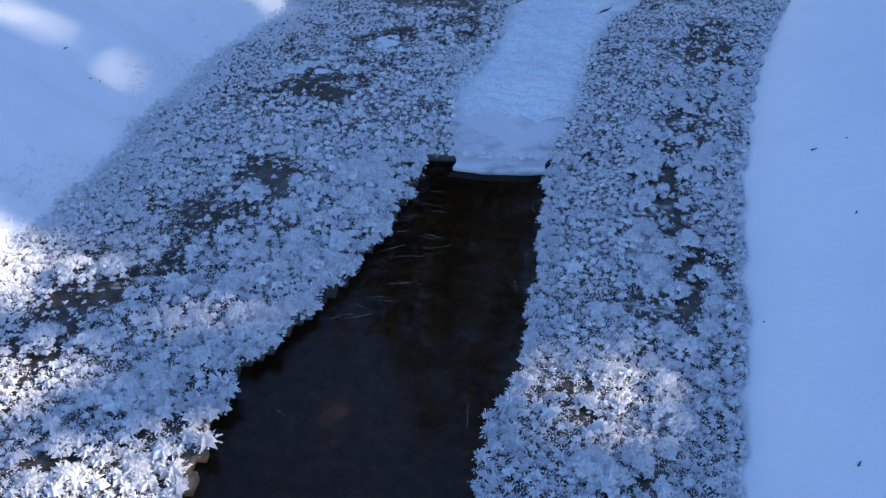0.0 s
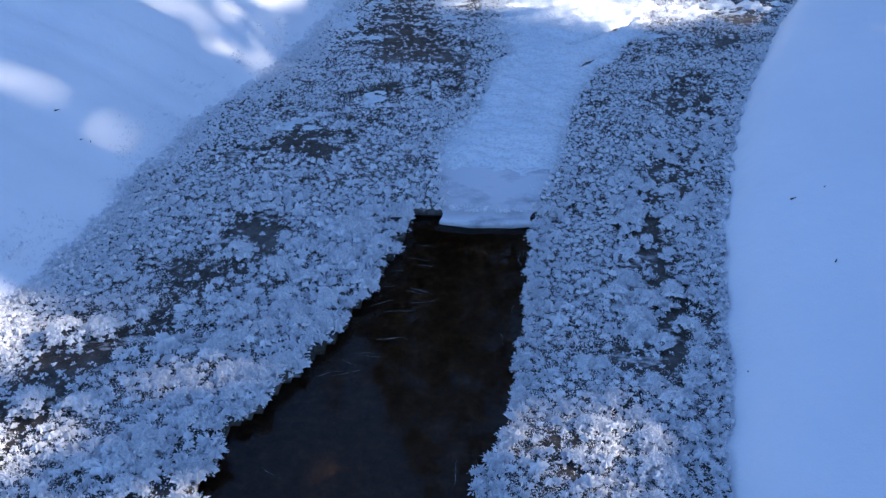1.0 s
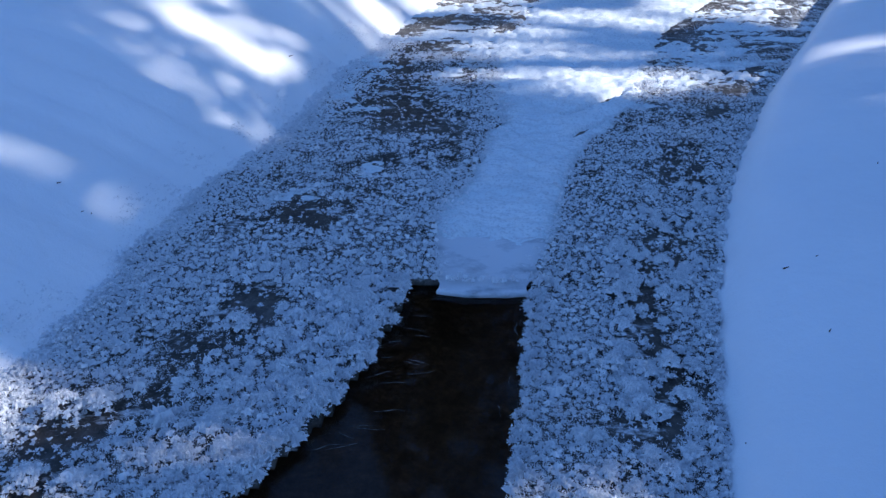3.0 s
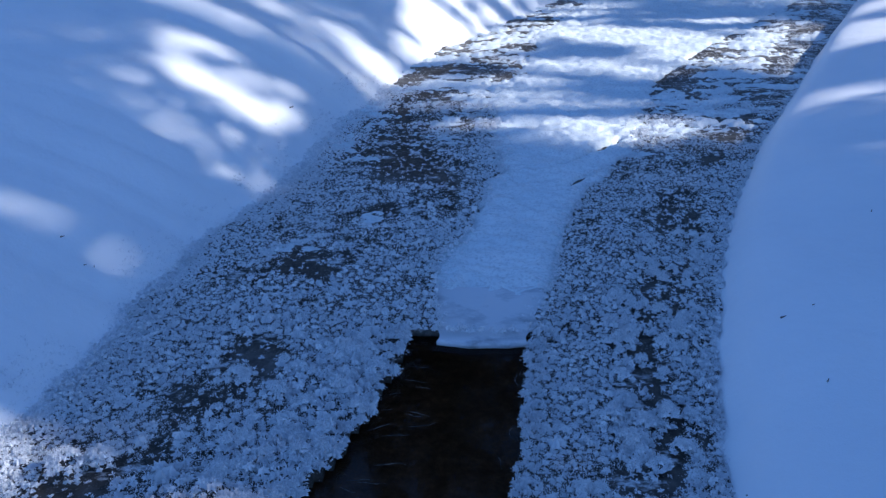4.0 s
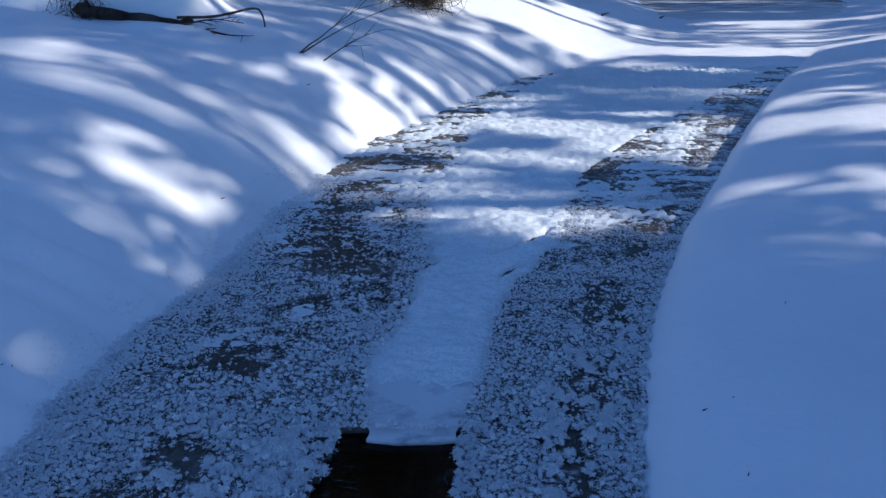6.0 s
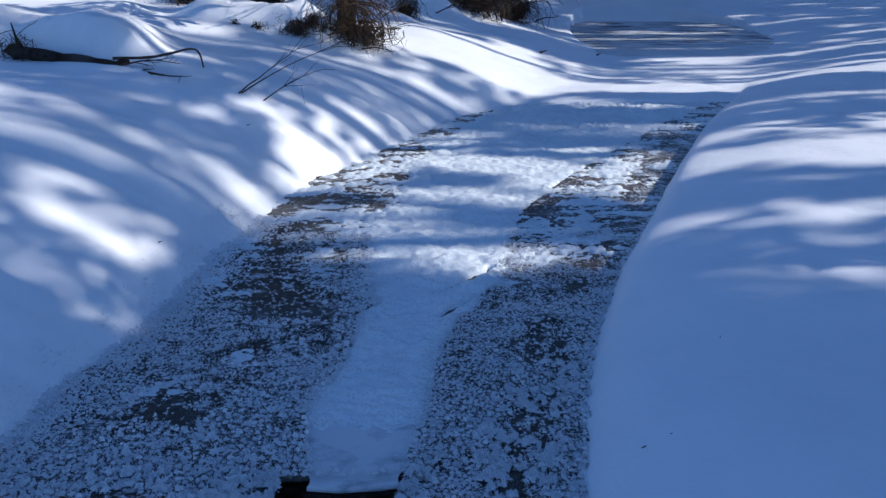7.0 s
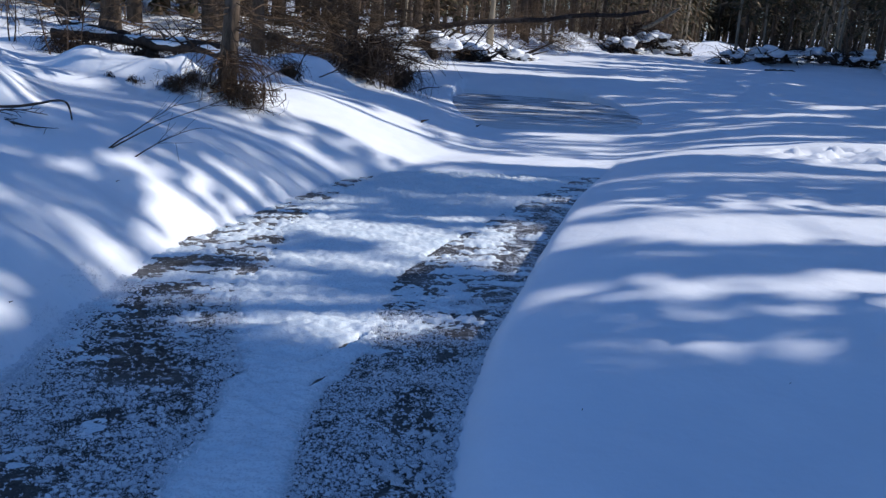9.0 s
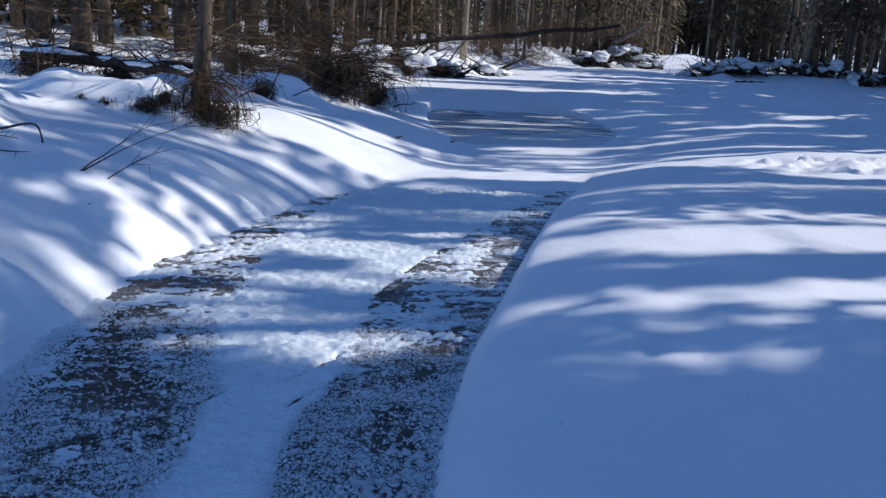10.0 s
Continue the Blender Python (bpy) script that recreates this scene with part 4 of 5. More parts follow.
# the eastern point of the wood across the snowfield
for k, x, y, s, ly in ((5, 25.3, 43.6, 1.1, 2), (1, 26.0, 44.2, 1.0, 3), (6, 26.9, 43.4, 1.2, 3), (1, 28.2, 43.5, 1.0, 3), (6, 29.3, 43, 1.2, 2), (5, 30.0, 41.8, 1.2, 2), (5, 30.6, 42.2, 1.2, 3), (1, 31.6, 40.6, 1.0, 3), (6, 32.0, 40.7, 1.3, 3),
                       (0, 34.2, 42.6, 1.0, 3), (6, 35.2, 42, 1.3, 3), (6, 33.4, 41.6, 1.1, 1), (0, 36.4, 42.4, 1.0, 2), (1, 28.6, 45.5, 1.0, 1)):
    plant(k, x, y, s, (0, ly))
# the wood behind: near trees one by one, the farther ones joined
placed = []
tries = 0
far_places = []
while len(placed) < 640 and tries < 40000:
    tries += 1
    az, d = RNG.uniform(-0.42, 0.80), 21 + 97 * RNG.rand() ** 0.8
    x, y = 0.39 + d * math.sin(az), 0.08 + d * math.cos(az)
    west = float(np.interp(y, SHORE_Y, SHORE_X)) - x
    east = min(x - 0.60 * y - 2.0, y - 41.0)
    if not (west > 1.2 or east > 0.8 or d > 92):
        continue
    if 0.515 < math.tan(az) < 0.575 and d < 90:
        continue
    if any((x - a) ** 2 + (y - b) ** 2 < (1.0 if d < 40 else 0.8) for a, b in placed):
        continue
    placed.append((x, y))
    if d < 40 and sum(1 for a, b in placed if math.hypot(a, b) < 40) < 100:
        k = int(RNG.choice([0, 1, 2, 3, 4, 5, 6], p=[0.32, 0.32, 0.14, 0.05, 0.05, 0.06, 0.06]))
        plant(k, x, y, RNG.uniform(0.75, 1.15), (RNG.normal(0, 1.6), RNG.normal(1.5, 1.6)))
    else:
        far_places.append((x, y, d, west > 1.2 and d < 60))

for k in range(len(MODELS)):
    if k not in first_use:
        plant(k, -8.5 - 1.5 * k, 30 + k)

# the belt that closes the view beyond the clearing
for k in range(380):
    az, d = RNG.uniform(0.36, 0.74), RNG.uniform(92, 128)
    far_places.append((0.39 + d * math.sin(az), 0.08 + d * math.cos(az), d, False))

# and the one behind the western wood
for k in range(200):
    az, d = RNG.uniform(-0.42, 0.36), RNG.uniform(62, 112)
    far_places.append((0.39 + d * math.sin(az), 0.08 + d * math.cos(az), d, k % 2 == 0))

# tall trees that close the glade
GLADE = np.random.RandomState(91)
for k in range(44):
    slope, d = GLADE.uniform(0.51, 0.58), GLADE.uniform(116, 142)
    y = d / math.hypot(1, slope)
    far_places.append((0.39 + slope * y, y, d, False))


def far_wood():
    r = np.random.RandomState(5)
    wood, pale, leaf = Soup(), Soup(), Soup()
    for x, y, d, bare in far_places:
        if 0.52 < (x - 0.39) / y < 0.57 and d < 114:
            continue
        if 54 < y < 88 and 0.57 * y < x < 0.60 * y + 24:
            continue
        z, h = float(height(x, y)), r.uniform(13, 19) * (1.3 if d > 80 else 1)
        line = trunk_line(h, r.normal((0.02, 0.0), 0.025), r.randint(1 << 30), 5) + (x, y, z)
        (pale if r.rand() < 0.30 else wood).tube(line, r.uniform(0.06, 0.15) * np.array([1.15, 0.9, 0.7, 0.4, 0.08]), 6)
        low = r.uniform(1.5, 4) if bare else r.uniform(0.2, 2.0)
        for k in range(12):
            zz = r.uniform(0.6, 4.5)
            p = np.array([np.interp(zz + z, line[:, 2], line[:, 0]), np.interp(zz + z, line[:, 2], line[:, 1]), z + zz])
            e = p + np.array([r.normal(0, 0.6), r.normal(0, 0.6), r.uniform(-0.4, 0.2)])
            wood.tube([p, (p + e) / 2 + (0, 0, 0.05), e], [0.016, 0.012, 0.005], 3)
        m = 90 if bare else 210
        zz = low + r.rand(m) ** 0.8 * (h - low) * np.where(r.rand(m) < 0.7, 0.33, 1)
        R = r.uniform(1.2, 1.9) * (1 - zz / h) ** 0.8 * r.uniform(0.2, 1.0, m) + 0.1
        a = r.uniform(0, 6.28, m)
        c = np.column_stack([x + np.cos(a) * R, y + np.sin(a) * R, z + zz])
        ln = r.uniform(0.22, 0.55, m) * (1.35 if d > 80 else 1.0)
        e = np.stack([np.cos(a), np.sin(a), r.uniform(-1.0, -0.1, m)], -1) * ln[:, None]
        w = np.stack([-np.sin(a), np.cos(a), r.uniform(-0.6, 0.6, m)], -1) * (ln * r.uniform(0.10, 0.24, m))[:, None]
        v = np.stack([c, c + e * 0.5 + w, c + e, c + e * 0.5 - w], 1).reshape(-1, 3)
        f = (np.array([(0, 1, 3), (1, 2, 3)])[None] + (np.arange(m) * 4)[:, None, None]).reshape(-1, 3)
        leaf.add(v, f)
    root = new("far_wood")
    tagged(wood.make("stems", BARK, True, root), kind="stuff")
    tagged(pale.make("pale_stems", PALE, True, root), kind="stuff")
    tagged(leaf.make("foliage", NEEDLE, False, root), kind="stuff")
    tagged(root, "dense spruce wood in the distance behind the snowfield", "wood", kind="stuff")


far_wood()

# ---------------------------------------------------------------- the eastern wood, out of view, its boughs placed to shade the brook
# sunlit streaks laid out on the snow and ice: from (x, y) to (x, y), half width, share of open sky
SUN_WEST = [(-1.90, 4.80, -1.60, 4.84, 0.07, 0.35), (-1.44, 4.70, -1.02, 4.72, 0.09, 0.95), (-1.71, 5.07, -1.48, 5.11, 0.10, 0.7), (-2.15, 6.35, -1.74, 6.02, 0.12, 0.65),
            (-1.81, 5.47, -1.53, 5.41, 0.08, 0.9), (-1.46, 5.47, -1.21, 5.45, 0.06, 0.5), (-1.26, 5.13, -0.97, 5.23, 0.08, 0.6), (-0.98, 5.86, -0.70, 5.98, 0.10, 0.6),
            (-1.28, 6.08, -0.99, 6.14, 0.10, 0.45), (-2.52, 6.32, -2.05, 5.58, 0.20, 0.85), (-0.63, 6.05, -0.55, 5.78, 0.10, 1)]
SUN_WEST_UP = [(-0.56, 7.74, 0.49, 8.40, 0.22, 0.8), (-0.70, 7.84, 0.14, 8.29, 0.13, 1), (0.14, 8.10, 0.63, 8.48, 0.13, 1), (-0.28, 7.38, 0.09, 7.60, 0.10, 0.95), (-0.84, 7.38, -0.30, 7.73, 0.12, 0.8),
               (-0.46, 6.70, -0.29, 6.74, 0.05, 0.7), (-1.42, 8.06, -0.82, 8.03, 0.20, 0.9), (-1.45, 7.06, -0.87, 7.31, 0.06, 0.5), (-3.4, 8.4, -1.4, 8.4, 0.40, 1),
               (-3.0, 9.8, -1.6, 9.8, 0.32, 1), (-1.0, 10.5, -0.5, 10.5, 0.2, 1), (-2.3, 10.4, -1.8, 10.4, 0.3, 1), (-1.5, 10.5, -1.4, 10.5, 0.2, 0.9), (-0.2, 10.42, 0.5, 10.42, 0.25, 1)]
SUN_LOW = [(-1.74, 4.10, -1.37, 4.22, 0.05, 0.35), (-1.18, 4.02, -0.98, 4.06, 0.08, 0.85), (-1.80, 3.12, -1.40, 3.22, 0.10, 0.3), (-1.85, 2.68, -1.48, 2.68, 0.04, 1),
           (-1.45, 2.16, -1.26, 2.08, 0.08, 0.8), (-1.08, 1.62, -0.92, 1.57, 0.06, 1), (-1.2, 1.32, -0.45, 1.32, 0.14, 0.85), (-1.15, 2.05, -0.62, 1.95, 0.15, 0.5),
           (0.44, 1.74, 0.52, 1.58, 0.12, 0.85), (0.38, 2.37, 0.51, 2.04, 0.12, 0.4), (1.40, 3.05, 1.75, 3.12, 0.05, 0.6)]
SUN_ICE = [(0.32, 5.42, 0.94, 5.14, 0.34, 1), (-0.40, 6.01, 0.33, 5.93, 0.18, 0.9), (1.03, 5.16, 1.85, 5.02, 0.19, 0.95), (0.86, 7.54, 1.92, 7.12, 0.24, 1),
           (0.63, 6.53, 1.25, 6.32, 0.10, 1), (1.89, 6.76, 2.90, 7.50, 0.28, 1), (0.05, 7.25, 1.00, 8.46, 0.28, 1), (-0.21, 6.71, 0.24, 6.74, 0.07, 0.9),
           (1.09, 4.22, 1.36, 4.12, 0.06, 0.35), (1.55, 8.08, 2.18, 7.90, 0.09, 0.8), (2.70, 10.34, 4.07, 10.01, 0.08, 0.8), (1.69, 9.12, 2.35, 8.71, 0.08, 0.7), (2.94, 8.59, 3.40, 8.46, 0.08, 0.8)]
SUN_EAST = [(2.84, 6.59, 4.36, 6.54, 0.30, 1), (4.36, 6.46, 6.9, 6.42, 0.34, 1), (2.43, 6.48, 3.29, 6.03, 0.06, 0.5), (3.33, 5.73, 5.50, 5.80, 0.05, 0.6), (1.95, 4.95, 2.84, 4.80, 0.16, 0.75),
            (2.84, 4.78, 3.60, 4.74, 0.30, 0.8), (3.60, 4.74, 5.2, 4.70, 0.32, 0.95), (1.66, 4.02, 2.08, 4.07, 0.05, 0.3),
            (3.38, 7.47, 5.46, 7.67, 0.12, 0.7), (3.69, 8.13, 5.66, 8.67, 0.07, 0.7), (4.65, 9.02, 5.95, 9.42, 0.10, 0.7), (5.89, 8.35, 7.89, 8.74, 0.10, 0.6), (3.40, 3.78, 3.96, 3.98, 0.05, 0.25)]
SUN_BANK = [(2.40, 3.88, 2.84, 3.92, 0.05, 0.65), (2.84, 3.92, 3.25, 3.90, 0.05, 0.75), (0.1, 9.12, 0.85, 9.13, 0.05, 0.7), (0.2, 9.45, 1.1, 9.45, 0.03, 0.5), (0.26, 9.79, 1.26, 9.78, 0.06, 0.7), (0.0, 10.13, 0.6, 10.08, 0.05, 0.6), (0.45, 10.33, 1.86, 10.38, 0.06, 0.7), (0.72, 10.84, 1.92, 10.86, 0.06, 0.8)]
SUN_POOL = [(5.6, 18.4, 7.6, 18.4, 0.22, 1), (4.2, 17.3, 6.6, 17.3, 0.16, 0.9), (6.2, 16.9, 7.8, 16.9, 0.12, 0.9)]


def sun_mask(x, y):
    """Share of sun laid out for each place; the eastern boughs are placed to match it."""
    rag = 0.9 * (fbm(x * 2.2, y * 5.0, 301) - 0.5)
    o = 0.0 * x
    for streaks, along, pad, share in ((SUN_WEST, 0.8, 0.065, 0.88), (SUN_LOW, 0.9, 0.04, 1), (SUN_WEST_UP, 1.0, 0.03, 0.85), (SUN_ICE + SUN_POOL, 0.6, 0.10, 1), (SUN_EAST, 0.5, 0.16, 1), (SUN_BANK, 0.5, 0.10, 1)):
        for x0, y0, x1, y1, w, a in streaks:
            dx, dy = x1 - x0, y1 - y0
            t = np.clip(((x - x0) * dx + (y - y0) * dy) / (dx * dx + dy * dy + 1e-6), 0, 1)
            q = np.hypot(along * (x - x0 - t * dx), y - y0 - t * dy) / (w + pad) + 0.5 * rag
            o = np.maximum(o, share * a * (1 - sstep(0.7, 1.35, q)))
    o = np.maximum(o, 1.0 * (y > 41) * (x > 0.515 * y) * (x < 0.58 * y))
    # thin shadows, as of stems and twigs, drawn into the mask across the sunny places
    o = o * (1 - 0.4 * sstep(0.53, 0.58, fbm(x * 0.35, y * 3.4, 309)) * (x < left_edge(y)) * (x > -1.5) * (y > 6.3) * (y < 9))
    o = o * (1 - 0.3 * sstep(0.54, 0.6, fbm(x * 0.3, y * 4.4, 306)) * (x > right_edge(y) + 0.3) * (y > 4.4) * (y < 10))
    streak = fbm(x * 0.22, y * 2.9, 302)
    o = np.maximum(o, (streak > 0.51) * sstep(8.5, 8.9, y) * (1 - sstep(10.6, 11.0, y)))
    o = np.maximum(o, 0.85 * (streak > 0.525) * (x > right_edge(y) + 0.5) * (y > 5.6) * (y < 10.6))
    o = np.maximum(o, 1.0 * (np.abs(y - 11.75 + 0.75 * sstep(5, 8.5, x) + 0.5 * rag) < 0.92) * (x > 2.2 + 1.5 * rag) * (1 - 0.3 * sstep(0.54, 0.59, fbm(x * 0.2, y * 4.5, 308)) * (x < 7)))
    o = np.maximum(o, (fbm(x * 0.3, y * 3.0, 305) > 0.44) * (np.abs(y - 11.8) < 1.3) * (x <= 2.6))
    o = np.maximum(o, (fbm(x * 0.35, y * 2.8, 303) > np.interp(y, [12.6, 16, 30], [0.51, 0.55, 0.59])) * (fbm(x * 0.9, y * 3.6, 307) > np.interp(y, [14, 18], [0.3, 0.50])) * (y >= 12.6))
    o = np.maximum(o, 0.22 * (fbm(x * 0.5, y * 1.9, 304) > 0.57) * (x < left_edge(y) - 0.6) * (y > 4.4) * (y < 12))
    return o


def east_wood():
    r = np.random.RandomState(77)
    trees = []
    y = -4.0
    while y < 64:
        for row in range(5):
            trees.append((0.93 * max(y, 0) + 8.5 + row * 3.3 + r.uniform(-1.2, 1.2), y + r.uniform(-1.2, 1.2), r.uniform(16, 21) + 0.7 * row, r.uniform(2.2, 3.0)))
        y += 2.6 + 0.03 * max(y - 10, 0)
    trees = np.array(trees)
    # trunks are moved aside from where the sun has to come through broadly
    for lo, hi in ((0.9, 2.5), (3.7, 5.25), (5.9, 7.7), (9.45, 12.9)):
        inside = (trees[:, 1] > lo) & (trees[:, 1] < hi)
        trees[inside, 1] = np.where(trees[inside, 1] < (lo + hi) / 2, lo - r.uniform(0, 0.25, inside.sum()), hi + r.uniform(0, 0.25, inside.sum()))
    tan = math.tan(SUN_EL)
    samples = []
    for x0, x1, y0, y1, step in ((-5, 8.5, 0.0, 9.0, 0.092), (-4, 9, 9.0, 13.0, 0.105), (-9, -4, 9.0, 13.0, 0.2), (9, 12, 9.0, 13.0, 0.2), (-9, 30, 13.0, 32, 0.26), (-24, -9, 8, 34, 0.5), (-12, 36, 32, 62, 0.45)):
        a, b = np.meshgrid(np.arange(x0, x1, step), np.arange(y0, y1, step))
        p = np.column_stack([a.ravel(), b.ravel()]) + r.uniform(-0.3, 0.3, (a.size, 2)) * step
        p = p[p[:, 0] < 0.9 * p[:, 1] + 3.4]
        samples.append(np.column_stack([p, np.full(len(p), step)]))
    s = np.vstack(samples)
    s = s[r.rand(len(s)) >= sun_mask(s[:, 0], s[:, 1])]
    hz = height(s[:, 0], s[:, 1])
    owner = np.full(len(s), -1)
    spot = np.zeros((len(s), 3))
    score = np.full(len(s), 9.0)
    # each shaded sample gets a needle tuft on its ray to the sun
    for i, (tx, ty, h, cr) in enumerate(trees):
        zc = hz + (tx - s[:, 0]) * tan
        base = 1.0
        rad = cr * np.clip((h - zc) / (h - base), 0, 1) ** 0.7
        dy = np.abs(s[:, 1] - ty)
        good = (zc > base) & (zc < h) & (dy < rad)
        sc = r.rand(len(s)) + 0.4 * dy / (rad + 0.01) - 0.02 * (tx - 0.93 * np.maximum(s[:, 1], 0))
        take = good & (sc < score)
        off = np.sqrt(np.maximum(rad ** 2 - dy ** 2, 0)) * r.uniform(-0.9, 0.9, len(s))
        X = tx + off
        spot[take] = np.column_stack([X, s[:, 1], hz + (X - s[:, 0]) * tan])[take]
        owner[take], score[take] = i, sc[take]
    for i, (tx, ty, h, cr) in enumerate(trees):
        mine = np.nonzero(owner == i)[0]
        z0 = float(height(tx, ty))
        root = new("spruce_tree")
        root.location = (tx, ty, z0)
        tagged(root, "tall spruce of the eastern wood, out of view, its tufts set to shade the brook", "tree", "trees of the eastern wood")
        line = trunk_line(h, r.normal(0, 0.01, 2), 900 + i)
        trunk, limbs, crown = Soup(), Soup(), Soup()
        trunk.tube(line, 0.17 * (1 - np.linspace(0, 0.93, len(line))) + 0.008, 8, 0.15, i)
        trunk.make("trunk", BARK, True, root)
        c = spot[mine] - (tx, ty, z0)
        m = len(c)
        if m:
            for p in c[:: max(1, m // 25)]:
                zt = min(max(p[2] + 0.3, 0.5), h - 0.2)
                p0 = np.array([np.interp(zt, line[:, 2], line[:, q]) for q in range(3)])
                limbs.tube([p0, (p0 + p) / 2 + (0, 0, 0.06), p], [0.02, 0.012, 0.004], 4)
            # needle sprays: ragged six-pointed tufts
            size = s[mine, 2] * r.uniform(0.8, 1.2, m)
            k = 8
            ang = np.linspace(0, 2 * np.pi, k, endpoint=False)[None] + r.rand(m, 1) * 6.28
            rr = size[:, None] * np.where(np.arange(k) % 2 == 0, 1.25, 0.62)[None] * r.uniform(0.8, 1.2, (m, k))
            # tufts hang across the boughs, tilted about at random
            u = np.column_stack([r.normal(0, 0.5, m), np.ones(m), r.normal(0, 0.3, m)])
            u /= np.linalg.norm(u, axis=1)[:, None]
            w = np.column_stack([-r.uniform(0.2, 0.8, m), r.normal(0, 0.3, m), np.ones(m)])
            w -= u * (u * w).sum(1)[:, None]
            w /= np.linalg.norm(w, axis=1)[:, None]
            v = c[:, None] + (np.cos(ang) * rr)[..., None] * u[:, None] + (np.sin(ang) * rr)[..., None] * w[:, None]
            v = np.concatenate([c[:, None], v], 1)
            idx = np.arange(k)
            tri = np.column_stack([np.zeros(k, int), idx + 1, (idx + 1) % k + 1])
            crown.add(v.reshape(-1, 3), (tri[None] + (np.arange(m) * (k + 1))[:, None, None]).reshape(-1, 3))
            # denser boughs inside the crown, clear of where the sun comes through
            n = 340
            zc = h * (0.06 + 0.9 * r.rand(n) ** 0.9)
            rad = cr * np.clip((h - zc) / (h - 1.0), 0.05, 1) ** 0.7 * np.sqrt(r.rand(n))
            az = r.rand(n) * 6.28
            q = np.column_stack([np.cos(az) * rad, np.sin(az) * rad, zc])
            fx, fy = tx + q[:, 0] - q[:, 2] / tan, ty + q[:, 1]
            for again in range(3):
                fx = tx + q[:, 0] - (q[:, 2] + z0 - height(fx, fy)) / tan
            free = np.maximum(np.maximum(np.maximum(sun_mask(fx, fy), sun_mask(fx, fy + 0.45)), sun_mask(fx, fy - 0.45)), np.maximum(sun_mask(fx + 0.4, fy), sun_mask(fx - 0.4, fy))) < 0.05
            q = q[free]
            d1, d2 = r.normal(0, 1, (len(q), 3)), r.normal(0, 1, (len(q), 3)) * (1, 1, 0.5)
            d1, d2 = 0.42 * d1 / np.linalg.norm(d1, axis=1)[:, None], 0.34 * d2 / np.linalg.norm(d2, axis=1)[:, None]
            v = np.stack([q + d1, q + d2, q - d1, q - d2], 1).reshape(-1, 3)
            crown.add(v, (np.array([(0, 1, 2), (0, 2, 3)])[None] + (np.arange(len(q)) * 4)[:, None, None]).reshape(-1, 3))
            tagged(limbs.make("branchwork", TWIG, True, root), kind="stuff")
            tagged(crown.make("crown", NEEDLE, False, root), kind="stuff")


east_wood()
# unseen pole added so its shadow draws a thin dark line over the snow
shadow_pole = make_tree("shadow_pole", "tall thin dead pole out of view, added to cast a line of shade", 8, 10.0, 0.11, 9.5, 0.2, BARK, dead=6, dead_from=6.0, green=0.1)
shadow_pole.location = (11.9, 11.62, float(height(11.9, 11.62)))

# ---------------------------------------------------------------- roots, logs, branches
def wobbly(p0, p1, n, amp, r):
    t = np.linspace(0, 1, n)[:, None]
    pts = np.array(p0)[None] * (1 - t) + np.array(p1)[None] * t
    pts[1:-1] += np.cumsum(r.normal(0, amp, (n - 2, 3)), 0) * 0.6
    return pts


def lump(centre, radii, seed, rough=0.25, rings=12, sides=18):
    """A lumpy closed mound as arrays."""
    r = np.random.RandomState(seed)
    th = np.linspace(0.02, math.pi - 0.02, rings)[:, None]
    ph = np.linspace(0, 2 * math.pi, sides, endpoint=False)[None]
    d = np.stack([np.sin(th) * np.cos(ph), np.sin(th) * np.sin(ph), np.cos(th) + 0 * ph], -1)
    k = 1 + rough * (fbm(d[..., 0] * 1.7 + seed, d[..., 1] * 1.7 + d[..., 2] * 1.3, seed) - 0.5) * 2 + 0.25 * rough * r.uniform(-1, 1, d.shape[:2])
    v = d * k[..., None] * np.array(radii) + np.array(centre)
    i = np.arange(rings * sides).reshape(rings, sides)
    j = np.roll(i, -1, 1)
    f = np.stack([i[:-1], j[:-1], j[1:], i[1:]], -1).reshape(-1, 4)
    return v.reshape(-1, 3), f[:, ::-1]


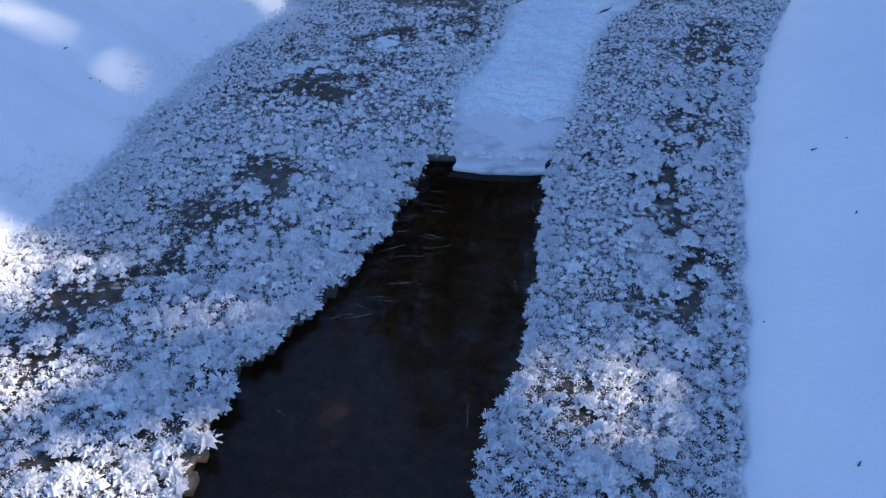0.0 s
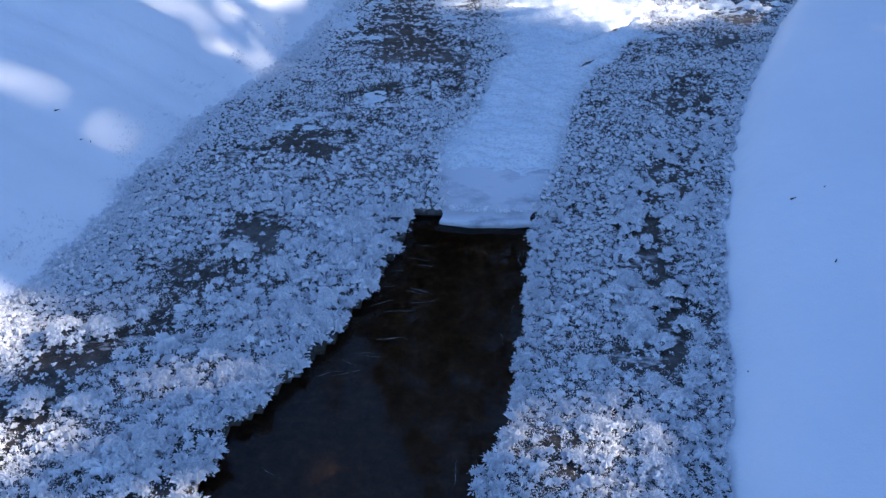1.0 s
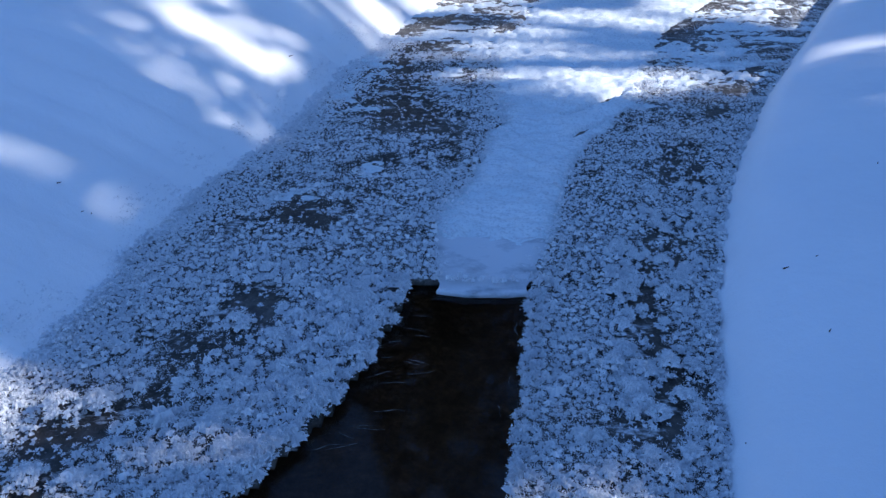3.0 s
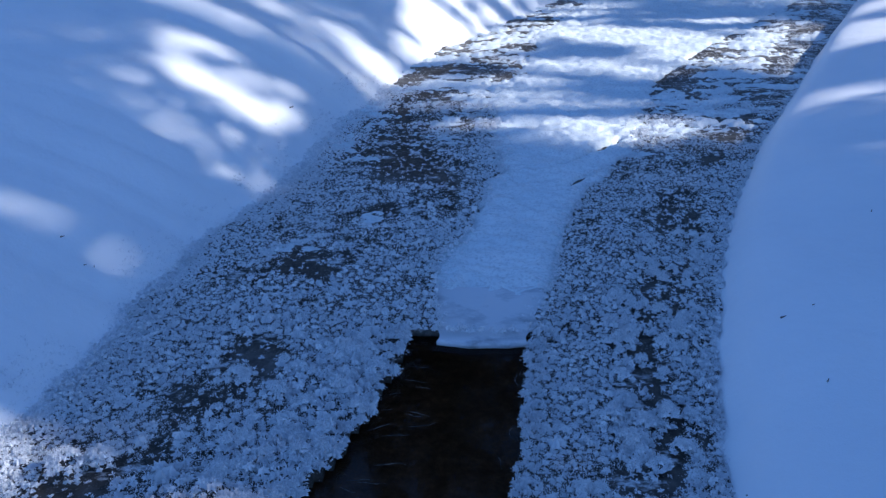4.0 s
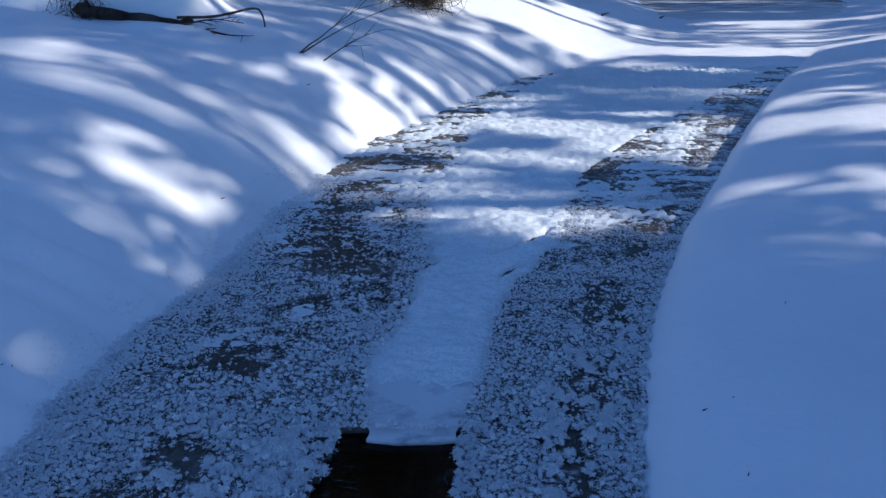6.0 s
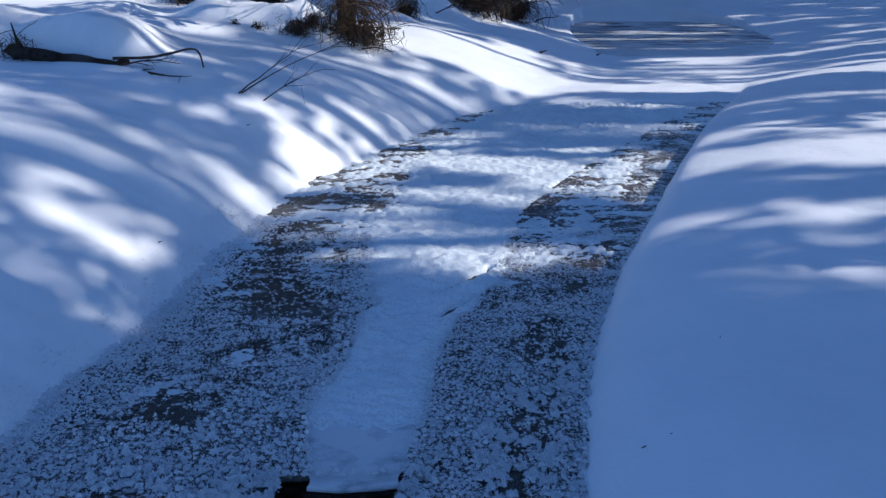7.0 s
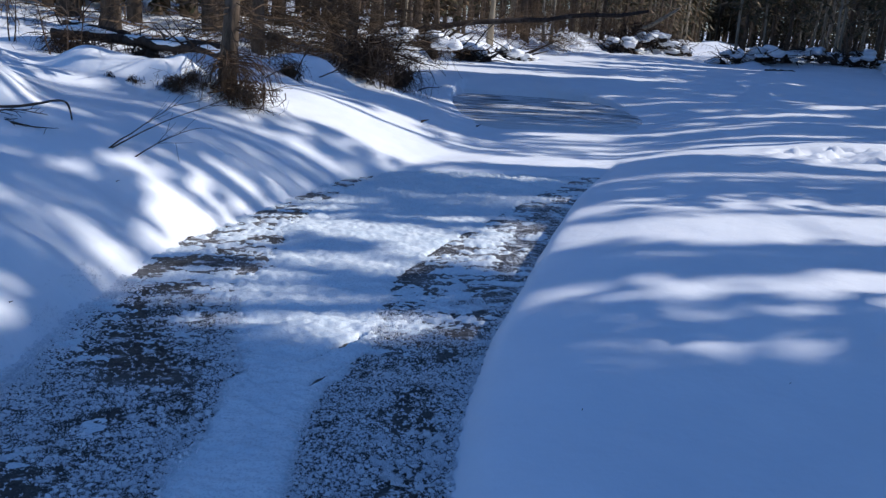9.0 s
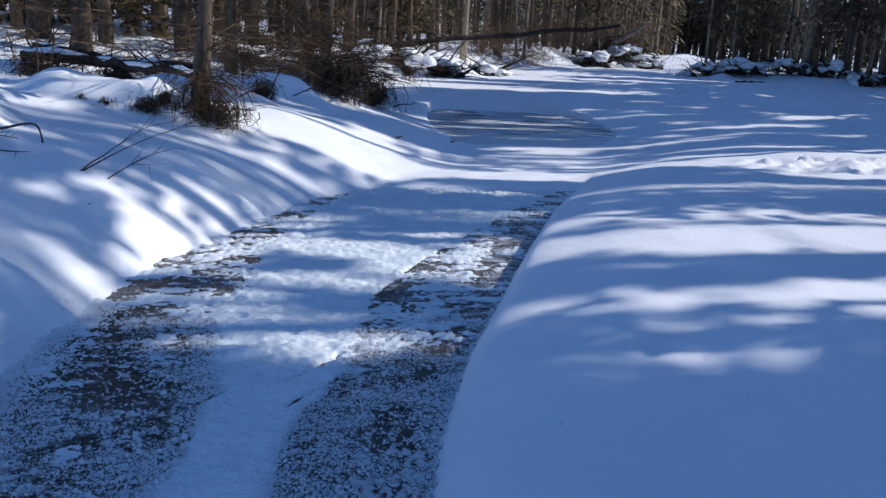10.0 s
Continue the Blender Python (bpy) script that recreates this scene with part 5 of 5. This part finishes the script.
def root_wad(x, y, width, high, seed, lift=0.0, strands=150, toward=(0.3, -1.0), earth=ROOT, label="upturned tangle of brown spruce roots and dead twigs on the snowbank"):
    """A tilted plate of soil with hanging roots."""
    r = np.random.RandomState(seed)
    z = float(height(x, y)) + lift
    root = new("root_wad")
    root.location = (x, y, z)
    soil, strand, fine = Soup(), Soup(), Soup()
    body = 0.62 if width > 0.3 else 0.45
    soil.add(*lump((0, 0.12 * width, high * 0.35), (width * 0.34 * body, width * 0.16 * body, high * 0.36 * body), seed, 0.7))
    t = np.array(toward) / np.hypot(*toward)
    for k in range(strands):
        # most strands hang down and out, some stick sideways or up
        a = r.uniform(-1.9, 1.9)
        d = np.array([t[0] * math.cos(a) - t[1] * math.sin(a), t[0] * math.sin(a) + t[1] * math.cos(a)])
        u = r.rand()
        p0 = np.array([r.normal(0, 0.20) * width, r.normal(0, 0.10) * width, high * (r.uniform(0.55, 1.0) if u < 0.7 else r.uniform(0.1, 0.9))])
        out = (r.uniform(0.06, 0.32) if u < 0.7 else r.uniform(0.25, 0.6)) * width
        rise = r.uniform(-1.0, -0.5) * high if u < 0.7 else (r.uniform(-0.3, 0.1) * high if u < 0.88 else r.uniform(0.1, 0.45) * high)
        p2 = np.array([p0[0] + d[0] * out, p0[1] + d[1] * out, p0[2] + rise])
        p2[2] = max(p2[2], float(height(x + p2[0], y + p2[1])) - z + 0.01)
        bow = r.normal(0, 0.09, 3) * width
        mid = (p0 + p2) / 2 + bow + np.array([0, 0, 0.06 * high])
        pts = np.array([p0, (p0 + mid) / 2 + 0.3 * bow, mid, (mid + p2) / 2 + 0.3 * bow, p2]) + r.normal(0, 0.01, (5, 3)) * width
        q = r.uniform(0.003, 0.008) * (width / 0.9) * (2.3 if k % 15 == 0 else 1)
        strand.tube(pts, [q, q * 0.9, q * 0.7, q * 0.5, q * 0.25], 4)
        if k % 2 == 0:
            for s in range(4):
                b = pts[r.randint(1, 5)]
                fine.tube([b, b + r.normal(0, 0.07, 3) * width + (0, 0, -0.02), b + r.normal(0, 0.13, 3) * width + (0, 0, -0.05)], [0.0028, 0.002, 0.001], 3)
    soil.make("soil", earth, True, root)
    tagged(strand.make("root_tangle", earth, True, root), kind="stuff")
    tagged(fine.make("rootlet_mat", TWIG, True, root), kind="stuff")
    return tagged(root, label, "root wad")


def drooping_boughs(x, y, z, length, n, seed, label):
    """Dead brown boughs that hang in a fan from the foot of a tree."""
    r = np.random.RandomState(seed)
    root = new("dead_boughs")
    root.location = (x, y, z)
    stems, twigs = Soup(), Soup()
    for k in range(n):
        a = r.uniform(-2.6, 0.5)
        d = np.array([math.cos(a), math.sin(a)])
        L = length * r.uniform(0.45, 1.1)
        spread = r.uniform(0.25, 0.85)
        s = np.linspace(0, 1, 7)
        hor = spread * L * (1 - (1 - s) ** 1.6)
        ver = -0.95 * L * s ** 1.7 * (1.15 - spread) + 0.06 * L * np.sin(s * 3.1)
        p = np.column_stack([d[0] * hor, d[1] * hor, ver]) + r.normal(0, 0.07, 3) * (1, 1, 0.8) + np.cumsum(r.normal(0, 0.008, (7, 3)), 0)
        p[:, 2] = np.maximum(p[:, 2], height(x + p[:, 0], y + p[:, 1]) - z + 0.005)
        q = r.uniform(0.0035, 0.008)
        stems.tube(p, np.linspace(q, q * 0.3, 7), 4)
        for j in range(7):
            i = r.randint(2, 7)
            e = p[i] + np.array([d[0] * 0.06 + r.normal(0, 0.05), d[1] * 0.06 + r.normal(0, 0.05), -r.uniform(0.0, 0.12)])
            e[2] = max(e[2], float(height(x + e[0], y + e[1])) - z)
            twigs.tube([p[i], (p[i] + e) / 2 + r.normal(0, 0.01, 3), e], [0.003, 0.0022, 0.001], 3)
    tagged(stems.make("dead_brush", ROOT, True, root), kind="stuff")
    tagged(twigs.make("twig_spray", BOUGH, True, root), kind="stuff")
    return tagged(root, label, "dead boughs")


def fallen_log(p0, p1, r0, r1, seed, label, snowy=0.5, amp=0.03, bark=DEADWOOD, stubs=5):
    r = np.random.RandomState(seed)
    p0, p1 = np.array(p0, float), np.array(p1, float)
    root = new("fallen_log")
    root.location = p0
    pts = wobbly((0, 0, 0), p1 - p0, 12, amp, r)
    wood = Soup()
    rad = np.linspace(r0, r1, 12) * r.uniform(0.92, 1.08, 12)
    wood.tube(pts, rad, 10, 0.15, seed)
    stub_list = []
    for k in range(stubs):
        i = r.randint(1, 11)
        d = r.normal(0, 1, 3)
        d[2] = abs(d[2])
        d /= np.linalg.norm(d)
        L = r.uniform(0.15, 0.5)
        stub_list.append(([pts[i], pts[i] + d * L * 0.5, pts[i] + d * L + r.normal(0, 0.05, 3)], [0.02, 0.013, 0.005]))
    trunk = wood.make("trunk", bark, True, root)
    for way, thick in stub_list:
        s = Soup()
        s.tube(way, thick, 5)
        s.make("branch_stub", bark, True, trunk)
    if snowy > 0:
        i = 0
        while i < 10:
            if r.rand() < snowy:
                j = min(i + r.randint(2, 5), 11)
                seg = pts[i:j + 1] + np.array([0, 0, 1]) * (rad[i:j + 1, None] * 0.75)
                cap = Soup()
                w = rad[i:j + 1] * 0.85
                w[0] *= 0.35
                w[-1] *= 0.35
                cap.tube(seg, w, 9, 0.25, seed + i)
                cap.make("snow_cap", SNOW, True, root)
                i = j
            i += 1
    return tagged(root, label, "log")


def branch(p0, p1, r0, seed, label, forks=4, sag=0.0, name="branch", material=TWIG, spread=0.5):
    """A bare branch with side twigs."""
    r = np.random.RandomState(seed)
    p0, p1 = np.array(p0, float), np.array(p1, float)
    root = new(name)
    root.location = p0
    pts = wobbly((0, 0, 0), p1 - p0, 8, 0.012 * np.linalg.norm(p1 - p0), r)
    pts[:, 2] += sag * np.sin(np.linspace(0, math.pi, 8))
    stem, twigs = Soup(), Soup()
    stem.tube(pts, np.linspace(r0, r0 * 0.25, 8), 6, 0.1, seed)
    L = np.linalg.norm(p1 - p0)
    for k in range(forks):
        i = r.randint(2, 7)
        d = (pts[min(i + 1, 7)] - pts[i - 1])
        d = d / np.linalg.norm(d) + r.normal(0, spread, 3) * np.array([1, 1, 0.6])
        l = L * r.uniform(0.2, 0.45)
        q = wobbly(pts[i], pts[i] + d / np.linalg.norm(d) * l, 5, 0.012 * l, r)
        twigs.tube(q, np.linspace(r0 * 0.5, r0 * 0.15, 5), 5)
        e = q[3] + r.normal(0, 0.25, 3) * l
        twigs.tube([q[2], (q[2] + e) / 2, e], [r0 * 0.3, r0 * 0.2, r0 * 0.1], 4)
    stem.make("stem", material, True, root)
    if forks:
        tagged(twigs.make("twig_spray", material, True, root), kind="stuff")
    return tagged(root, label, "branch")


def bent_branch(points, r0, seed, label):
    """A bare branch along given points."""
    pts = np.array(points, float)
    fine = np.linspace(0, len(pts) - 1, 24)
    path = np.column_stack([np.interp(fine, np.arange(len(pts)), pts[:, k]) for k in range(3)])
    for k in range(2):
        path[1:-1] = (path[:-2] + path[1:-1] * 2 + path[2:]) / 4
    s = Soup()
    root = new("branch")
    root.location = pts[0]
    s.tube(path - pts[0], np.linspace(r0, r0 * 0.55, 24), 7, 0.25, seed)
    s.make("stem", TWIG, True, root)
    return tagged(root, label, "branch")


# the near western bank
root_wad(0.08, 10.46, 0.84, 0.25, 11, -0.06, 150, (0.8, -0.6))
drooping_boughs(-0.02, 10.55, float(height(-0.02, 10.55)) + 0.36, 0.80, 90, 10, "dead brown boughs hanging in a fan under a spruce")
drooping_boughs(0.45, 12.9, float(height(0.45, 12.9)) + 0.5, 0.55, 70, 9, "dead brown boughs drooping over the snowbank")
root_wad(-0.60, 10.27, 0.36, 0.20, 17, -0.05, 130, label="dark soil and roots showing under the snow of the bank")
root_wad(-0.40, 10.34, 0.24, 0.18, 18, -0.05, 110, label="dark soil and roots showing under the snow of the bank")
root_wad(-1.02, 10.20, 0.16, 0.14, 19, -0.04, 40, label="dark soil and roots showing under the snow of the bank")
root_wad(-1.28, 10.22, 0.10, 0.12, 20, -0.04, 26, label="dark soil and roots showing under the snow of the bank")
root_wad(-2.80, 7.84, 0.42, 0.26, 21, -0.04, 40, label="dark hollow with roots under the snow ledge")
root_wad(-2.15, 12.85, 0.9, 0.30, 22, -0.04, 150, earth=DEADWOOD, label="dark brushwood and roots under a mossy log")
root_wad(-1.2, 12.75, 0.7, 0.24, 23, -0.04, 110, earth=DEADWOOD, label="dark brushwood and roots under a mossy log")
root_wad(0.75, 13.2, 0.5, 0.32, 12, -0.05, 120, label="low clump of dead brown twigs on the snowbank")
root_wad(2.15, 15.9, 1.5, 0.85, 13, -0.08, 240, earth=DEADWOOD, label="dark root plate of a fallen tree on the bank")
root_wad(3.1, 17.8, 1.1, 0.7, 14, -0.08, 140, earth=DEADWOOD, label="dark root plate of a fallen tree on the bank")
root_wad(5.2, 25.8, 1.3, 0.6, 15, -0.1, 120, earth=DEADWOOD, label="dark root plate of a fallen tree on the bank")
root_wad(7.3, 29.6, 1.5, 0.55, 16, -0.1, 120, earth=DEADWOOD, label="dark root plate of a fallen tree on the bank")
fallen_log((-2.75, 7.74, float(height(-2.75, 7.6)) + 0.06), (-1.78, 7.62, float(height(-1.78, 7.6)) + 0.05), 0.058, 0.034, 41, "dark fallen log half buried at the foot of a snow ledge", 0.0, 0.012, stubs=2)
bent_branch([(-1.90, 7.62, float(height(-1.9, 7.6)) + 0.05), (-1.60, 7.62, 0.92), (-1.40, 7.61, 0.96), (-1.27, 7.60, 0.995), (-1.19, 7.60, 0.99), (-1.16, 7.59, 0.93), (-1.15, 7.59, 0.84)], 0.013, 42, "bare dark branch curving out of the snowbank and down again")
branch((-1.80, 7.58, 0.84), (-1.36, 7.50, 0.78), 0.013, 44, "bare dark branch lying on the snowbank", 9, 0.0)
branch((-1.85, 7.60, 0.86), (-1.40, 7.60, 0.88), 0.010, 43, "bare dark branch lying on the snowbank", 6, 0.03)
branch((-0.87, 7.58, 0.62), (-0.35, 8.6, 0.97), 0.0065, 45, "thin bare sapling bent over the snow", 4, 0.02, "sapling", spread=0.25)
branch((-0.85, 7.60, 0.62), (-0.02, 8.6, 0.95), 0.0065, 46, "thin bare sapling bent over the snow", 3, 0.02, "sapling", spread=0.25)
branch((-0.68, 7.62, 0.54), (-0.07, 8.2, 0.73), 0.006, 47, "thin bare sapling bent over the snow", 4, 0.04, "sapling", spread=0.3)
branch((0.15, 10.1, 0.70), (0.47, 10.28, 0.66), 0.010, 48, "short twig lying on the snow", 2, 0.02, "twig")
fallen_log((-2.5, 13.2, 1.26), (-0.1, 12.6, 1.24), 0.075, 0.06, 51, "dark mossy log lying across the top of the bank", 0.5)
fallen_log((-2.4, 13.4, 1.40), (-1.5, 13.6, 1.22), 0.05, 0.03, 52, "splintered dark log end propped over another log", 0.2)
fallen_log((-1.5, 12.9, 1.26), (-0.1, 12.0, 1.20), 0.06, 0.05, 53, "dark mossy log lying across the top of the bank", 0.6)
fallen_log((4.1, 27.0, 1.22), (12.6, 27.2, 2.46), 0.11, 0.055, 54, "long fallen trunk leaning out over the snowfield", 0.0, 0.09, stubs=14)
for k, (x, y, dx, dy, h) in enumerate(((-2.35, 12.4, -0.14, 0.0, 0.62), (-2.16, 12.4, 0.02, 0.1, 0.55), (-2.05, 12.6, 0.1, 0.0, 0.7), (-3.0, 13.0, 0.0, 0.0, 0.8),
                                       (-2.95, 13.0, 0.06, 0.0, 0.7), (-1.75, 13.2, 0.1, 0.0, 0.6), (-0.9, 12.8, 0.35, 0.2, 0.5), (-0.7, 13.4, -0.3, 0.1, 0.7), (-0.55, 11.2, 0.3, -0.2, 0.3),
                                       (0.35, 12.5, 0.5, -0.3, 0.25), (1.2, 14.2, 0.7, -0.5, 0.3), (0.9, 14.0, 0.3, 0.1, 0.7))):
    z = float(height(x, y))
    branch((x, y, z - 0.05), (x + dx, y + dy, z + h), 0.012, 60 + k, "bare dark sapling standing in the snow", 4, 0.0, "sapling")


def thicket(x, y, width, high, n, seed, label):
    """A thicket of dead grey-brown boughs."""
    r = np.random.RandomState(seed)
    z = float(height(x, y))
    root = new("thicket")
    root.location = (x, y, z)
    stems, twigs = Soup(), Soup()
    for k in range(n):
        b = np.array([r.uniform(-0.5, 0.5) * width, r.uniform(-0.3, 0.3) * width, r.uniform(0, 0.9) * high])
        d = np.array([r.normal(0, 1), r.normal(0, 0.6), r.normal(-0.05, 0.3)])
        d /= np.linalg.norm(d)
        L = r.uniform(0.3, 0.8) * min(width, 2.5)
        e = b + d * L
        e[2] = max(e[2] - 0.15 * L, 0.02)
        b[2] = max(b[2], 0.02)
        stems.tube([b, (b + e) / 2 + (0, 0, 0.08 * L), e], [0.012, 0.009, 0.004], 4)
        for q in range(6):
            s = r.uniform(0.2, 1)
            c = b * (1 - s) + e * s
            twigs.tube([c, c + r.normal(0, 0.16, 3) * L ** 0.5, c + r.normal(0, 0.3, 3) * L ** 0.5 + (0, 0, -0.08)], [0.005, 0.004, 0.002], 3)
    tagged(stems.make("dead_brush", BOUGH, True, root), kind="stuff")
    tagged(twigs.make("twig_spray", BOUGH, True, root), kind="stuff")
    return tagged(root, label, "thicket")


for k, (x, y, w, h, n) in enumerate(((1.3, 18.6, 2.4, 1.5, 90), (2.3, 20.0, 2.2, 1.6, 90), (0.8, 19.5, 2.0, 1.2, 50), (3.4, 24.0, 2.2, 1.2, 50), (13.0, 41.5, 4.0, 2.4, 130),
                                     (16.0, 46.5, 4.0, 2.4, 130), (10.8, 38.0, 3.0, 1.6, 60), (20.0, 51.5, 4, 2.2, 90), (26.8, 58.0, 3.5, 2.6, 90), (-1.2, 15.0, 2.6, 1.0, 26), (-2.8, 16.0, 3.0, 1.2, 30), (0.1, 15.4, 2.0, 1.0, 26))):
    thicket(x, y, w, h, n, 400 + k, "thicket of dead grey-brown boughs at the edge of the wood")

# shore across the snowfield
root_wad(21.3, 50.0, 3.2, 1.5, 71, -0.1, 150, earth=DEADWOOD, label="dark upturned root plate on the far shore")
root_wad(23.2, 51.0, 3.0, 1.3, 74, -0.1, 150, earth=DEADWOOD, label="dark upturned root plate on the far shore")
root_wad(25.9, 52.6, 2.6, 1.1, 75, -0.1, 120, earth=DEADWOOD, label="dark upturned root plate on the far shore")
root_wad(24.5, 53.0, 2.6, 1.6, 72, -0.1, 150, earth=DEADWOOD, label="dark upturned root plate on the far shore")
fallen_log((22.4, 50.3, 1.6), (25.0, 50.2, 3.3), 0.16, 0.07, 73, "pale broken trunk leaning up from the far shore", 0.0, 0.03, PALE)
for k, (x, y, w, h, n) in enumerate(((25.2, 42.4, 2.0, 0.9, 36), (27.6, 41.6, 2.2, 0.9, 40), (30.8, 40.8, 2.0, 0.8, 40), (33.4, 40.2, 2.4, 0.9, 40), (36.0, 40.4, 2.0, 0.9, 30))):
    thicket(x, y, w, h, n, 450 + k, "low snowy brushwood along the far bank")


def brush_heap(x, y, width, high, seed, label="heap of dark deadwood and brush under pillows of snow"):
    """Fallen sticks and broken stems, each with the snow that has settled on it."""
    r = np.random.RandomState(seed)
    z = float(height(x, y)) - 0.05
    root = new("brush_heap")
    root.location = (x, y, z)
    sticks = Soup()
    for k in range(int(26 * width)):
        b = np.array([r.uniform(-0.5, 0.5) * width, r.uniform(-0.25, 0.25) * width, r.uniform(0.0, 0.7) * high])
        a, up = r.uniform(0, 6.28), r.normal(0.05, 0.35)
        L = r.uniform(0.25, 0.75) * min(width, 2.0)
        e = b + L * np.array([math.cos(a), 0.6 * math.sin(a), up])
        e[2] = max(e[2], 0.03)
        q = r.uniform(0.012, 0.035) * (1.6 if k % 6 == 0 else 1)
        sticks.tube([b, (b + e) / 2 + r.normal(0, 0.04, 3), e], [q, q * 0.8, q * 0.35], 5, 0.2, seed + k)
    tagged(sticks.make("stick_tangle", DEADWOOD, True, root), kind="stuff")
    for k in range(int(3 * width)):
        p = Soup()
        c = (r.uniform(-0.5, 0.5) * width, r.uniform(-0.2, 0.2) * width, r.uniform(0.05, 0.55) * high)
        p.add(*lump(c, (r.uniform(0.06, 0.15) * min(width, 2), 0.12, r.uniform(0.05, 0.14) * high + 0.04), seed + 40 + k, 0.6, 9, 12))
        p.make("root_clod", DEADWOOD, True, root)
    for k in range(int(6 * width)):
        u, v = r.uniform(-0.55, 0.55), r.uniform(-0.3, 0.3)
        c = (u * width, v * width, (r.uniform(0.0, 0.25) + 0.62 * max(0, 1 - 3.2 * u * u - 3 * v * v)) * high)
        p = Soup()
        p.add(*lump(c, (r.uniform(0.09, 0.26) * min(width, 1.8), r.uniform(0.15, 0.4), r.uniform(0.09, 0.20)), seed + 80 + k, 0.6, 9, 16))
        p.make("snow_cap", SNOW, True, root)
    return tagged(root, label, "brush heap")


for k, (x, y, w, h) in enumerate(((4.7, 25.9, 2.0, 0.6), (7.0, 29.8, 2.4, 0.6), (9.3, 33.0, 2.2, 0.5), (21.0, 48.9, 2.6, 1.1), (23.4, 50.2, 3.0, 1.2), (25.8, 51.9, 2.4, 0.9),
                                  (24.4, 41.9, 1.9, 0.9), (26.2, 41.4, 2.4, 1.1), (28.6, 40.9, 2.6, 1.0), (30.6, 40.4, 2.4, 0.9), (32.4, 39.9, 2.6, 1.0), (34.6, 39.6, 2.4, 1.0))):
    brush_heap(x, y, w, h, 700 + 7 * k)
fallen_log((22.6, 36.0, 0.46), (24.0, 35.9, 0.48), 0.09, 0.06, 88, "log all but buried in the snowfield", 0.9, 0.03, stubs=1)

# scraps on the snow
for k, (x, y, L, a) in enumerate(((-0.95, 3.67, 0.045, 1.2), (1.23, 2.63, 0.02, 0.3), (1.25, 2.23, 0.015, 1.0), (-1.39, 3.01, 0.012, 0.2), (-1.36, 3.03, 0.012, 2.0), (1.34, 2.66, 0.01, 0.5),
                                  (1.0, 1.32, 0.014, 0.9), (-0.75, 7.13, 0.03, 0.4), (-1.51, 3.1, 0.02, 0.0), (1.77, 3.32, 0.014, 1.1), (-0.97, 4.91, 0.025, 0.2), (2.7, 12.79, 0.12, 0.2),
                                  (3.91, 14.2, 0.1, 0.6), (-0.2, 7.03, 0.05, 0.4), (2.9, 3.5, 0.012, 0.4), (0.95, 1.9, 0.008, 0.0), (1.5, 2.0, 0.010, 0.8))):
    z = max(float(height(x, y)), 0.0)
    branch((x, y, z + L * 0.12), (x + L * math.cos(a), y + L * math.sin(a), z + L * 0.35), max(0.0022, L * 0.16), 500 + k, "tiny dark scrap of bark lying on the snow", 0, 0.0, "bark_scrap")

# slivers of thin ice along the open water
for k in range(26):
    y = RNG.uniform(1.5, 2.72)
    x = float(water_left(y)) + RNG.uniform(0.0, 0.14)
    if k > 16:
        x = float(water_right(y)) - RNG.uniform(0.0, 0.06)
    L = RNG.uniform(0.03, 0.10)
    a = RNG.normal(0.05, 0.25) if k <= 16 else RNG.normal(1.5, 0.2)
    pts = wobbly((x, y, -0.027), (x + L * math.cos(a), y + L * math.sin(a), -0.027), 6, 0.004, RNG)
    pts[:, 2] = -0.028
    s = Soup()
    s.tube(pts, [0.0004, 0.0008, 0.0011, 0.001, 0.0007, 0.0003], 5)
    tagged(s.make("ice_sliver", SLIVER, True), "thin pale sliver of ice floating on the dark water", "ice", "slivers on the water")
